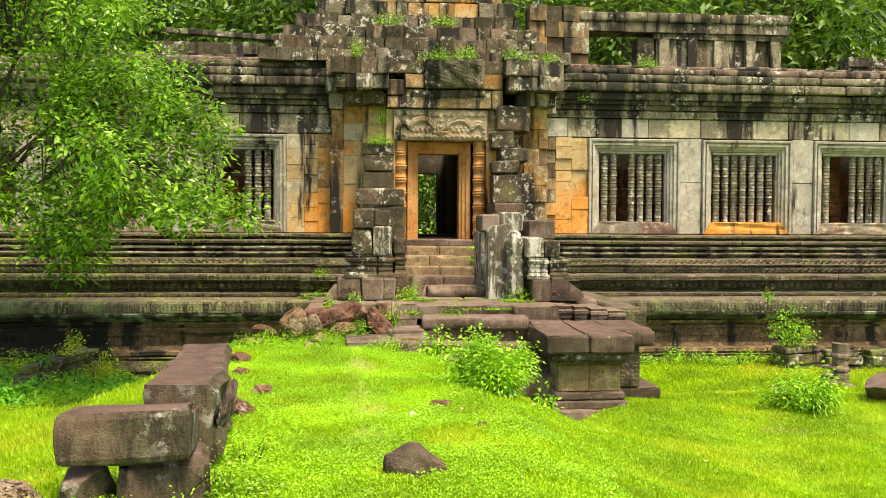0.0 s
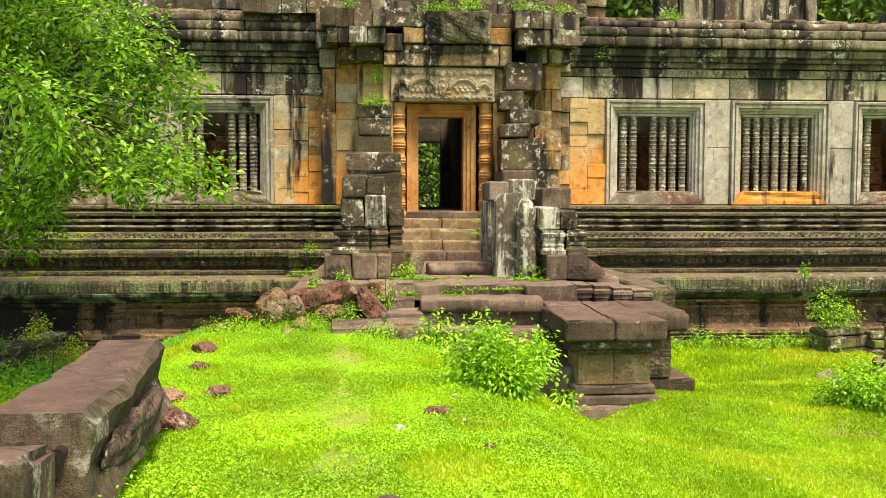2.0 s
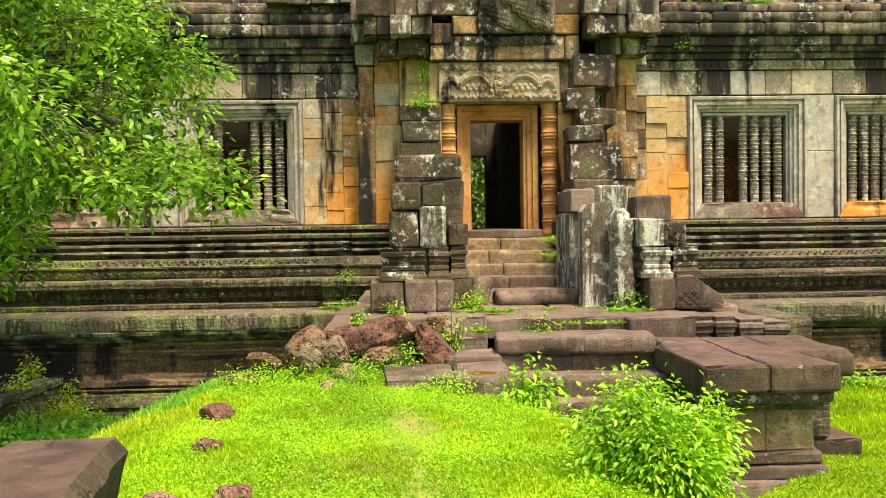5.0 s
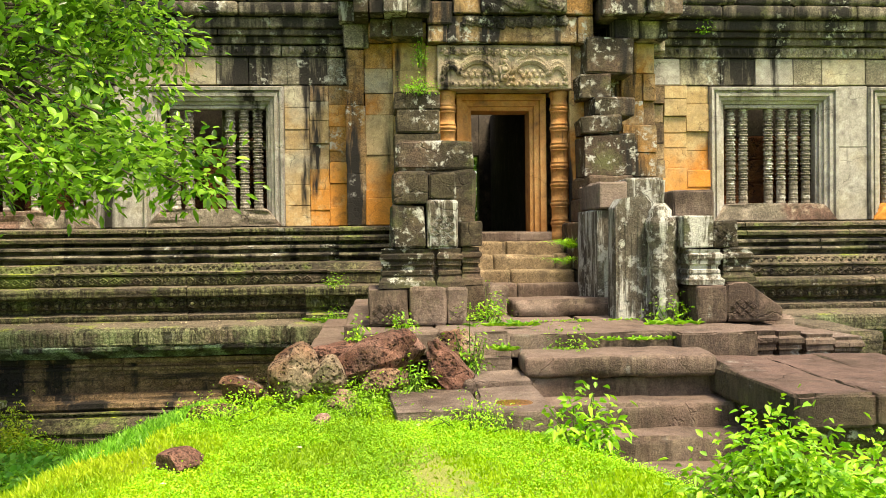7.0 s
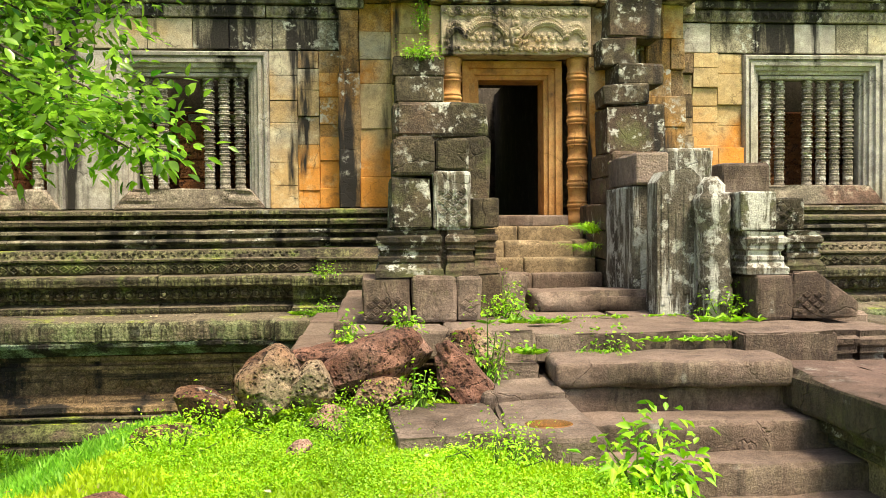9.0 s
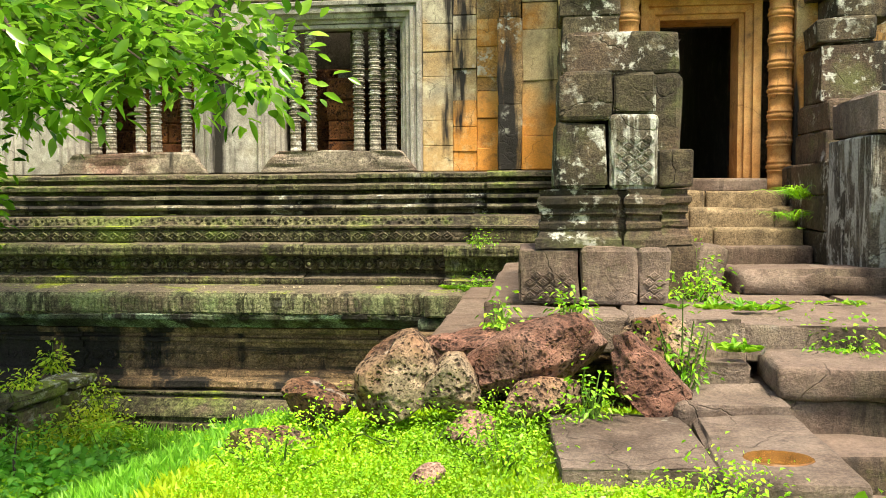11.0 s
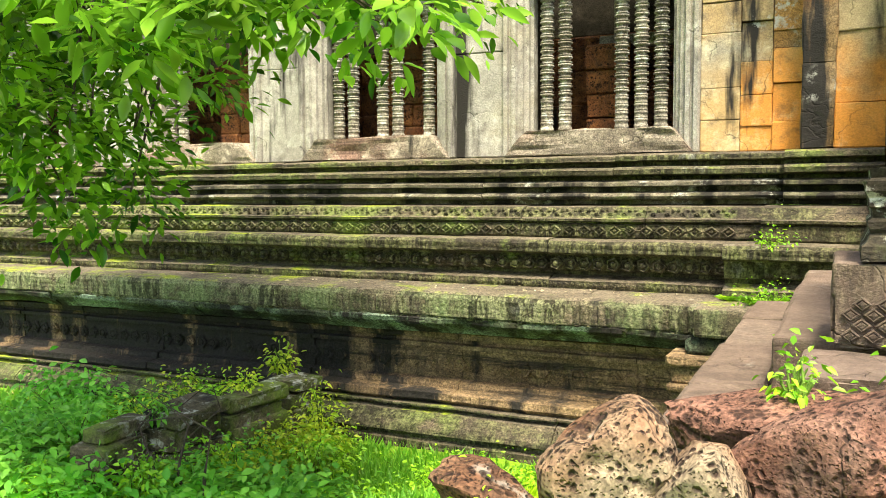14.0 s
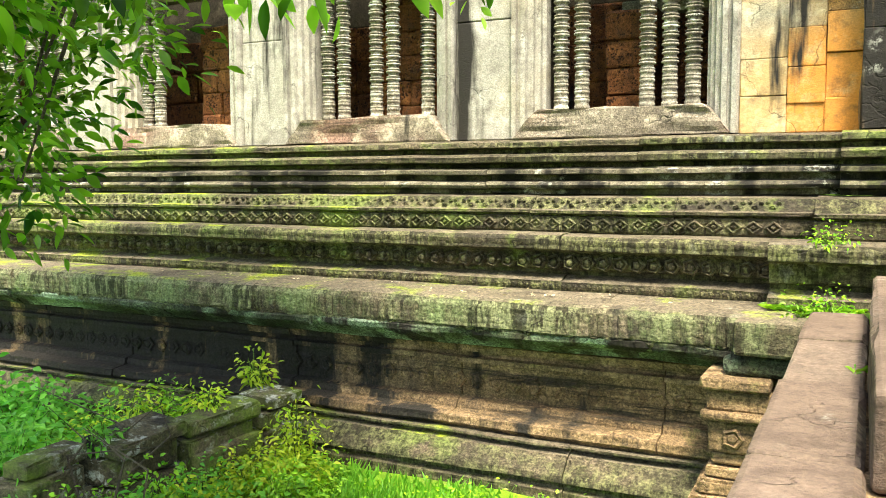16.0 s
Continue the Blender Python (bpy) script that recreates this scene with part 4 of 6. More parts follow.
courses(bay, 3.5, 4.08, 19.72, 20.44, BR, 0.34, [M_BAYDARK, M_BAYDARK, M_PILASTER, M_ORANGE], jut=0.07, rough=0.025, step=0.1)
# pediment and overhanging caps
block("pediment_stone", 0.62, 2.7, 19.4, 20.4, 4.22, 4.64, M_BAYDARK, bay, "orange stone band below the dark scroll carving", bevel=0.02, rough=0.015, step=0.1)
block("pediment_panel", 1.16, 2.5, 19.25, 20.4, 4.66, 5.32, M_CORNICE, bay, "blackened carved pediment panel", bevel=0.03, rough=0.04, step=0.08)
for x0, x1, z0, z1, m in ((0.3, 0.62, 4.22, 4.5, M_BAYDARK), (0.3, 0.7, 4.5, 4.85, M_PILASTER), (0.7, 1.16, 4.66, 4.98, M_BAYDARK), (0.34, 1.14, 4.98, 5.3, M_DARK), (2.7, 2.95, 4.22, 4.64, M_BAYDARK), (2.5, 2.95, 4.66, 5.0, M_PILASTER), (2.5, 2.95, 5.0, 5.3, M_DARK)):
    block("stone_block", x0 + 0.003, x1 - 0.003, 19.36 + rng.uniform(-0.05, 0.05), 20.4, z0, z1 - 0.005, m, bay, bevel=0.02, rough=0.02, step=0.1)
lv, lf = [], []
for i in range(30):
    t = i / 29 * 2 - 1
    relief(MID + 0.14 + t * 0.8, 4.5 + 0.07 * abs(math.sin(i * 1.15)), 0.06 + 0.02 * (i % 3), 0.06, 19.4)
for i in range(44):
    relief(1.26 + 1.16 * ((i * 0.618) % 1), 4.74 + 0.5 * ((i * 0.755) % 1), 0.07 + 0.02 * (i % 3), 0.06, 19.25)
put("pediment_carving", lv, lf, M_CORNICE, bay, "blackened scroll carving", smooth=True)
for x0, x1, y, z0, z1, m in ((-1.04, -0.62, 19.8, 4.21, 4.6, M_FRIEZE), (-1.1, -0.84, 19.7, 4.61, 4.94, M_WHITE), (-1.08, -0.9, 19.6, 4.95, 5.3, M_RED), (0.29, 0.46, 19.62, 3.5, 4.21, M_ORANGE), (2.63, 2.84, 19.6, 3.5, 4.21, M_BAYDARK), (-0.62, 0.3, 19.55, 4.31, 4.58, M_BAYDARK), (4.0, 4.3, 19.9, 4.2, 4.6, M_FRIEZE)):
    block("stone_block", x0, x1, y, 20.43, z0, z1, m, bay, bevel=0.02, rough=0.025, step=0.08)
for x0, x1 in ((-0.95, 0.34), (2.95, 4.3)):
    courses(bay, x0 + 0.35, x1 - 0.1, 19.4, 20.4, ((4.3, 4.6),), 0.36, [M_DARK, M_PILASTER, M_FRIEZE], jut=0.05, bevel=0.015, rough=0.02, step=0.1)
    courses(bay, x0 + 0.1, x1, 19.05, 20.4, ((4.6, 4.92),), 0.32, [M_DARK, M_CORNICE, M_RED, M_WHITE], jut=0.1, bevel=0.015, rough=0.025, step=0.1)
    courses(bay, x0, x1, 19.05, 20.4, ((4.92, 5.3),), 0.36, [M_DARK, M_CORNICE, M_RED], jut=0.08, bevel=0.015, rough=0.025, step=0.1)

tower = holder("tower_ruin", "ruined stepped tower of blackened and reddish stone", "tower", "structure")
for x0, x1, y, z0, z1, mats in (
        (-2.6, 4.6, 19.7, 5.3, 5.62, [M_RED, M_CORNICE, M_DARK]), (-2.3, 4.1, 20.1, 5.62, 5.98, [M_RED, M_DARK]), (-2.15, 4.0, 20.5, 5.98, 6.32, [M_RED, M_DARK]),
        (-1.9, 3.6, 20.9, 6.32, 6.7, [M_DARK, M_RED, M_CORNICE]), (-1.4, -0.2, 21.1, 6.7, 7.1, [M_CORNICE, M_DARK]), (-0.2, 2.6, 21.2, 6.7, 7.1, [M_BAYDARK, M_ORANGE, M_CORNICE]), (2.6, 3.5, 21.1, 6.7, 7.1, [M_CORNICE, M_FRIEZE]), (-1.1, 3.2, 21.3, 7.1, 7.6, [M_DARK, M_BAYDARK]), (-0.9, 3.0, 21.5, 7.6, 8.3, [M_DARK])):
    courses(tower, x0, x1, y, y + 1.6, ((z0, z1),), 0.4, mats, jut=0.07, bevel=0.012, rough=0.03, step=0.1, drop=0.012, rise=0.05)
courses(tower, 3.9, 5.45, 21.3, 21.9, ((5.45, 5.9), (5.9, 6.3), (6.3, 6.7), (6.7, 7.1)), 0.38, [M_BAYDARK, M_FRIEZE, M_DARK, M_PILASTER], jut=0.06)
upper = holder("wall_upper", "blackened upper storey wall with an empty window opening", "wall", "structure")
courses(upper, 7.15, 10.7, 21.4, 22.0, ((5.46, 5.62),), 0.9, M_RED)
courses(upper, 7.25, 10.6, 21.5, 22.0, ((5.62, 6.35),), 0.5, [M_FRIEZE, M_FRIEZE, M_DARK], jut=0.04)
for x in (7.3, 8.05, 8.75, 9.6, 10.25):
    block("pilaster", x, x + 0.26, 21.4, 21.6, 5.62, 6.35, M_FRIEZE, upper, bevel=0.015, rough=0.02, step=0.1)
courses(upper, 7.15, 10.7, 21.42, 22.0, ((6.35, 6.5),), 0.8, M_CORNICE)
courses(upper, 5.3, 10.75, 21.36, 22.0, ((6.5, 6.75),), 0.9, M_CORNICE)
courses(upper, 5.2, 10.8, 21.3, 22.0, ((6.75, 7.0),), 0.8, M_CORNICE, bevel=0.04, rough=0.02, step=0.2)
courses(upper, 6.75, 7.2, 21.5, 22.0, ((5.46, 5.8), (5.8, 6.4)), 0.5, M_DARK)
courses(upper, 12.4, 18, 21.5, 22.0, ((5.46, 5.75), (5.75, 6.0)), 0.6, [M_DARK, M_CORNICE], jut=0.06)
courses(upper, -6.5, -2.3, 21.55, 22.1, ((5.3, 5.75),), 0.7, [M_DARK, M_RED], jut=0.06)
courses(upper, -5.4, -2.6, 21.55, 22.1, ((5.75, 6.05),), 0.6, [M_DARK, M_CORNICE], jut=0.06)
block("fallen_beam", -5.2, -2.4, 21.6, 21.8, 6.2, 6.33, M_CORNICE, upper, "long broken stone beam", turn=(0, 3, 0), bevel=0.02)

# ---- terrace, stairs ----
terrace = holder("terrace", "purple brown sandstone terrace at the foot of the stairs", "terrace", "structure")
courses(terrace, -0.88, 4.0, 14.9, 18.6, ((-0.1, 0.26),), 1.3, M_SLAB, "paving_slab", jut=0.03, bevel=0.03, rough=0.012, step=0.3)
block("core_block", -1.2, 4.5, 14.4, 18.6, -2.0, -0.1, M_DIE, terrace, step=0.8)
for y0, y1 in ((14.1, 15.0), (15.0, 16.25), (16.25, 17.45), (17.45, 18.6)):
    block("edge_slab", -1.28, -0.89, y0 + 0.005, y1 - 0.005, -0.3, -0.03, M_SLAB, terrace, bevel=0.03, rough=0.012, step=0.15)
v, f = box_data(-1.78, -1.2, 18.3, 18.6, -0.36, -0.1, 0.03, 0.03, 0.06, 811)
put("corner_stone", v, f, M_OVER, terrace, "projecting corner stone of the podium ledge")
block("corner_fringe", -1.84, -1.34, 18.36, 18.8, -0.52, -0.365, M_FRINGE, terrace, bevel=0.04, rough=0.04, step=0.06)
for z0, z1, o in ((-2.0, -1.42, 0.12), (-1.415, -1.3, 0.06), (-1.295, -1.2, 0.02), (-1.195, -1.1, -0.02), (-1.095, -0.85, 0.0), (-0.845, -0.78, 0.05), (-0.775, -0.62, 0.01), (-0.615, -0.52, 0.06)):
    block("corner_pilaster", -1.94 - o, -1.5, 18.28 - o, 18.95, z0, z1, M_DIE, terrace, bevel=0.02, rough=0.02, step=0.08)
v, f = rosette(-1.76, 18.275, -0.975, 0.09, 0.03)
put("corner_rosette", v, f, M_DIE, terrace, "small carved rosette")
block("under_edge", -1.2, -0.9, 14.0, 18.4, -2.0, -0.3, M_DIE, terrace, step=0.5)
for z0, z1, o in ((-2.0, -1.2, 0.2), (-1.2, -0.8, 0.0), (-0.8, -0.4, 0.12), (-0.4, 0.1, 0.3)):
    block("side_moulding", 4.3, 4.5 + o, 14.6, 18.55, z0, z1 - 0.005, M_PODIUM, terrace, bevel=0.04, rough=0.03, step=0.2)

stairs = holder("stairs", "worn steep sandstone stairs up to the doorway", "stairs", "structure")
for i, (z, y) in enumerate(((0.46, 18.3), (0.65, 18.6), (0.87, 18.9), (1.07, 19.25))):
    for a, b in cuts(0.5, 2.45, 0.8):
        block("step", a + 0.004, b - 0.004, y, 20.0, 0.0, z, M_STEP if i else M_SLAB, stairs, bevel=0.035, rough=0.02, step=0.1)
for i, (z, y) in enumerate(((-0.08, 13.45), (-0.28, 13.1), (-0.48, 12.75), (-0.68, 12.4))):
    block("lower_step", 0.75, 2.75, y + 0.0, 14.6, z - 0.5, z, M_SLAB, stairs, bevel=0.035, rough=0.03, step=0.06)


def slab(x0, x1, y0, y1, z0, z1, label, turn=None, bevel=0.022, rough=0.035, mat=None, step=0.06, name="stone_slab"):
    return tagged(block(name, x0, x1, y0, y1, z0, z1, mat or M_SLAB, None, bevel=bevel, rough=rough, step=step, turn=turn), label, "stone slab")


slab(1.0, 2.45, 15.3, 15.9, 0.24, 0.43, "long rounded purple stone slab before the stairs", bevel=0.035)
slab(0.72, 2.3, 13.95, 14.95, 0.0, 0.24, "broad worn terrace edge slab with grass in its joint")
slab(2.3, 3.05, 13.75, 14.9, -0.25, 0.24, "tall worn block at the corner of the terrace")
slab(0.78, 2.5, 13.35, 13.95, -0.1, 0.1, "long rounded fallen sandstone slab", turn=(0, 0, -4), bevel=0.045)
slab(-0.72, 0.05, 13.95, 14.55, 0.06, 0.27, "weathered terrace edge slab under carved blocks")
slab(0.06, 0.72, 13.9, 14.9, 0.0, 0.27, "weathered terrace edge slab under carved blocks")
slab(0.15, 0.72, 13.72, 14.0, -0.25, 0.05, "moulded stone below the terrace edge")
slab(-1.2, -0.72, 13.85, 14.4, -0.32, -0.06, "tilted flat slab beside the terrace", turn=(3, 3, 4))
slab(-0.42, 0.27, 12.36, 13.25, -0.4, -0.13, "broad flat fallen slab lying in the grass", turn=(0, 0, 3), bevel=0.02, rough=0.035, mat=M_FLAG)
slab(0.28, 0.82, 12.2, 13.3, -0.42, -0.13, "broken flat slab with a shallow orange puddle", turn=(0, 0, -2), bevel=0.03, rough=0.014, mat=M_FLAG)
slab(0.2, 0.8, 13.25, 13.7, -0.3, -0.06, "small worn slab against the steps", turn=(3, 0, 8), mat=M_FLAG)
pv, pf = lathe([(0.13, 0), (0.12, 0.008)], 20, 0.06, 2)
tagged(put("puddle", pv * np.array([1.15, 0.85, 1]), pf, M_PUDDLE, None, m=pose(0.53, 12.5, -0.126)), "round shallow orange brown rain puddle on the slab", "puddle")

# ---- carved piers beside the stairs ----
def moulded(name, x0, x1, y0, y1, z0, z1, mat, parent, label=""):
    """A block whose front and sides are cut into horizontal mouldings."""
    h = z1 - z0
    prof = ((0.0, 0.0), (0.0, 0.14), (0.035, 0.2), (0.06, 0.3), (0.045, 0.34), (0.045, 0.42), (0.075, 0.46), (0.075, 0.54), (0.045, 0.58), (0.05, 0.68), (0.02, 0.74), (0.02, 0.84), (0.06, 0.9), (0.05, 1.0))
    verts, faces = [], []
    for o, t in prof:
        z = z0 + t * h
        for ax, ay in ((x0 + o * 0.5, y0 + o), (x1 - o * 0.5, y0 + o), (x1 - o * 0.5, y1), (x0 + o * 0.5, y1)):
            verts.append((ax, ay, z))
    for j in range(len(prof) - 1):
        faces += [(j * 4 + i, j * 4 + (i + 1) % 4, j * 4 + 4 + (i + 1) % 4, j * 4 + 4 + i) for i in range(4)]
    faces += [(3, 2, 1, 0), tuple(range(len(verts) - 4, len(verts)))]
    COUNT[0] += 1
    v = np.array(verts)
    v += rng.uniform(-0.006, 0.006, v.shape)
    return put(name, v, faces, mat, parent, label)


for x0, x1, y0, z1, text in ((3.07, 3.34, 13.9, 0.22, "moulded terrace edge stone"), (3.35, 3.62, 13.95, 0.2, "moulded terrace edge stone"), (3.64, 3.96, 13.98, 0.17, "chipped terrace corner stone"), (3.97, 4.3, 14.05, 0.12, "chipped terrace corner stone")):
    tagged(moulded("stone_slab", x0, x1, y0, 14.9, -0.22, z1, M_SLAB, None), text, "stone slab")


def face_carving(parent, x0, x1, y, z0, z1, mat):
    v, f = [], []
    n = max(2, int((x1 - x0) / 0.085))
    for j in range(max(1, int((z1 - z0) / 0.045))):
        for i in range(n - j % 2):
            o = len(v)
            a, b = rosette(x0 + (i + 0.5 + 0.5 * (j % 2)) * (x1 - x0) / n, y, z0 + (j + 0.5) * 0.045, 0.04, rng.uniform(0.01, 0.018), 4)
            v += a
            f += [tuple(k + o for k in q) for q in b]
    tagged(put("carved_panel", v, f, mat, parent, "worn carved flower panel"), kind="stuff")


lp = holder("stair_pier", "stacked dark carved stone pier flanking the stairs with white lichen", "stone pier", group="stair piers")
for a, b in ((-0.62, -0.2), (-0.18, 0.17), (0.175, 0.38)):
    base = block("base_block", a, b, 14.55, 15.25, 0.27, 0.65, M_SLAB, lp, bevel=0.025, rough=0.03, step=0.06)
    face_carving(base, a + 0.04, b - 0.03, 14.55, 0.31, 0.5, M_SLAB)
block("pier_core", -0.44, 0.33, 14.68, 15.28, 0.65, 1.04, M_DARK, lp, bevel=0.01, rough=0.01, step=0.15)
moulded("moulded_block", -0.5, 0.07, 14.56, 15.3, 0.65, 1.04, M_DARK, lp)
moulded("moulded_block", 0.08, 0.36, 14.56, 15.3, 0.65, 1.04, M_DARK, lp)
for a, b, z0, z1, m in ((-0.36, -0.01, 1.045, 1.5, M_DARK), (0.0, 0.31, 1.045, 1.53, M_WHITE), (-0.34, 0.0, 1.505, 1.83, M_DARK), (0.01, 0.3, 1.535, 1.82, M_DARK)):
    base = block("pier_block", a, b, 14.62, 15.3, z0, z1, m, lp, bevel=0.025, rough=0.032, step=0.05)
    if m is M_WHITE:
        face_carving(base, 0.03, 0.29, 14.615, 1.08, 1.4, M_WHITE)
block("pier_block", -0.3, 0.56, 15.32, 16.6, 1.9, 2.22, M_DARK, lp, bevel=0.03, rough=0.028, step=0.08)
block("pier_block", -0.3, 0.56, 15.32, 16.6, 1.3, 1.895, M_DARK, lp, bevel=0.03, rough=0.028, step=0.08)
block("pier_block", -0.32, 0.5, 15.32, 16.6, 0.27, 1.295, M_DARK, lp, bevel=0.02, rough=0.015, step=0.15)
moulded("small_moulded_post", 0.36, 0.6, 14.95, 15.3, 0.65, 1.05, M_DARK, lp)
block("small_post_base", 0.39, 0.62, 14.95, 15.3, 0.27, 0.645, M_DARK, lp, bevel=0.02, rough=0.015, step=0.1)
block("small_post_top", 0.36, 0.6, 14.95, 15.3, 1.055, 1.32, M_DARK, lp, bevel=0.02, rough=0.015, step=0.1)
tagged(block("fallen_block", 0.62, 0.85, 15.4, 15.9, 0.26, 0.62, M_SLAB, None, bevel=0.05, rough=0.03, step=0.08, turn=(0, 12, 10)), "small leaning reddish stone by the stairs", "stone block")

cheek = holder("stair_cheek", "dark block wall along the side of the stairs", "stone wall", "structure")
for z0, z1 in ((0.27, 0.62), (0.625, 1.0), (1.005, 1.35)):
    courses(cheek, -0.25, 0.5, 16.62, 19.6, ((z0, z1),), 0.8, M_DARK, "wall_block", bevel=0.02, rough=0.02, step=0.2)
    courses(cheek, 2.45, 3.3, 16.4, 19.6, ((z0, z1),), 0.8, M_DARK, "wall_block", bevel=0.02, rough=0.02, step=0.2)
pier_l = holder("door_pier", "tall dark block pier by the doorway with white spots", "stone pier", group="door piers")
for z0, z1, x0, x1 in ((1.35, 1.8, -0.25, 0.48), (1.805, 2.3, -0.22, 0.5), (2.305, 2.75, -0.25, 0.47), (2.755, 3.1, -0.2, 0.44), (3.105, 3.38, -0.24, 0.46)):
    block("pier_block", x0, x1, 19.0, 19.74, z0, z1, M_DARK, pier_l, bevel=0.02, rough=0.02, step=0.12)
pier_r = holder("door_pier", "tall broken dark pier beside the doorway reaching the cornice", "stone pier", group="door piers")
for z0, z1, x0, x1, y in ((1.35, 1.72, 2.62, 3.4, 18.6), (1.725, 2.05, 2.66, 3.35, 18.6), (2.055, 2.72, 2.68, 3.5, 18.9), (2.725, 3.0, 2.66, 3.3, 18.95), (3.005, 3.3, 2.85, 3.5, 19.0), (3.305, 3.7, 2.68, 3.2, 19.2), (3.705, 4.28, 2.8, 3.55, 19.25)):
    block("pier_block", x0, x1, y, 19.74, z0, z1, M_DARK, pier_r, bevel=0.03, rough=0.03, step=0.09, turn=(0, rng.uniform(-2, 2), rng.uniform(-4, 4)))

rp = holder("stair_pier", "broken carved stone pier flanking the stairs, streaked white", "stone pier", group="stair piers")
base = block("base_block", 2.76, 3.06, 14.5, 15.25, 0.25, 0.62, M_SLAB, rp, bevel=0.02, rough=0.02, step=0.05)
v, f = box_data(3.07, 3.66, 14.52, 15.25, 0.25, 0.66, 0.025, 0.025, 0.05, 812)
v[:, 2] -= np.clip(v[:, 0] - 3.3, 0, 1) * 0.75 * (v[:, 2] - 0.25) / 0.41
face_carving(base, 2.79, 3.04, 14.5, 0.3, 0.56, M_SLAB)
base = put("base_block", v, f, M_SLAB, rp)
face_carving(base, 3.1, 3.4, 14.515, 0.3, 0.5, M_SLAB)
moulded("moulded_block", 2.68, 3.06, 14.54, 15.3, 0.63, 1.0, M_WHITE, rp)
moulded("moulded_block", 3.07, 3.42, 14.6, 15.3, 0.66, 1.0, M_DARK, rp)
block("pier_block", 2.64, 2.98, 14.58, 15.3, 1.005, 1.36, M_WHITE, rp, bevel=0.025, rough=0.025, step=0.06)
base = block("pier_block", 2.99, 3.27, 14.66, 15.3, 1.005, 1.3, M_DARK, rp, bevel=0.025, rough=0.025, step=0.06)
face_carving(base, 3.01, 3.25, 14.655, 1.03, 1.22, M_DARK)
block("pier_block", 2.66, 3.4, 15.35, 16.6, 0.25, 1.3, M_DARK, rp, bevel=0.02, rough=0.02, step=0.12)
block("pier_block", 2.86, 3.34, 15.5, 16.4, 1.305, 1.66, M_SLAB, rp, bevel=0.025, rough=0.03, step=0.08)
block("pier_block", 1.98, 2.3, 15.4, 16.4, 1.45, 1.76, M_SLAB, rp, bevel=0.025, rough=0.03, step=0.08)
block("pier_block", 2.3, 2.76, 15.45, 16.4, 1.45, 1.8, M_WHITE, rp, bevel=0.025, rough=0.03, step=0.08)
block("pier_block", 1.96, 2.72, 15.45, 16.4, 0.25, 1.445, M_WHITE, rp, bevel=0.02, rough=0.02, step=0.1)
slab_r = holder("carved_slab", "upright lichen-whitened slab with fluted carving", "carved stone")
v, f = extrude([(2.03, 0.26), (2.06, 0.26), (2.38, 0.26), (2.4, 0.26), (2.42, 1.5), (2.34, 1.58), (2.1, 1.55), (2.03, 1.45)], 14.95, 15.25, fixed="y", wob=0.01, seed=9, flip=True, step=0.15)
put("slab_body", v, f, M_WHITE, slab_r)
for i in range(5):
    block("flute", 2.06 + i * 0.07, 2.105 + i * 0.07, 14.938, 14.97, 0.34 + 0.1 * (i % 2), 1.42 - 0.12 * (i % 3), M_WHITE, slab_r, bevel=0.01, rough=0.008, step=0.1)
fin = holder("finial_post", "round carved boundary post with a lichened knob", "stone post")
v, f = lathe([(0.145, 0), (0.145, 0.24), (0.13, 0.27), (0.15, 0.32), (0.135, 0.37), (0.14, 0.52), (0.155, 0.56), (0.135, 0.6), (0.15, 0.66), (0.14, 0.7), (0.14, 0.82), (0.16, 0.86), (0.15, 0.92), (0.165, 0.97), (0.165, 1.04), (0.15, 1.08), (0.12, 1.1), (0.125, 1.16), (0.09, 1.2), (0.06, 1.24)], 18, 0.06, 8)
put("shaft", v, f, M_WHITE, fin, m=pose(2.52, 14.82, 0.25, 0, -2, 0), smooth=True)

# ---- pedestal ----
ped = holder("pedestal", "large moulded sandstone pedestal with a cracked top slab", "pedestal")
for x0, x1, y0, y1, z0, z1, m, b, n in (
        (2.58, 3.76, 12.0, 13.8, -1.6, -1.1, M_SLAB, 0.03, "base_moulding"), (2.6, 3.72, 12.06, 13.75, -1.115, -0.98, M_FLAG, 0.03, "base_moulding"), (2.64, 3.68, 12.1, 13.7, -0.975, -0.86, M_FLAG, 0.025, "base_moulding"),
        (2.7, 3.15, 12.16, 13.6, -0.855, -0.46, M_STEP, 0.012, "die_block"), (3.155, 3.62, 12.17, 13.6, -0.855, -0.46, M_STEP, 0.012, "die_block"),
        (2.62, 3.68, 12.08, 13.65, -0.455, -0.38, M_PODIUM, 0.02, "cap_moulding"), (2.55, 3.74, 12.0, 13.7, -0.375, -0.27, M_DARK, 0.03, "cap_moulding"),
        (2.48, 3.1, 11.9, 13.93, -0.265, -0.0, M_PED, 0.03, "top_slab"), (3.11, 3.76, 11.92, 13.93, -0.265, -0.01, M_PED, 0.03, "top_slab"), (3.6, 4.35, 12.75, 13.95, -0.3, -0.02, M_PED, 0.05, "top_slab"),
        (3.5, 4.15, 12.9, 13.75, -0.95, -0.305, M_PODIUM, 0.03, "side_block"), (3.55, 4.5, 12.9, 13.9, -1.7, -0.955, M_PED, 0.03, "side_base")):
    block(n, x0, x1, y0, y1, z0, z1, m, ped, bevel=b, rough=0.03 if b > 0.02 else 0.01, step=0.07)

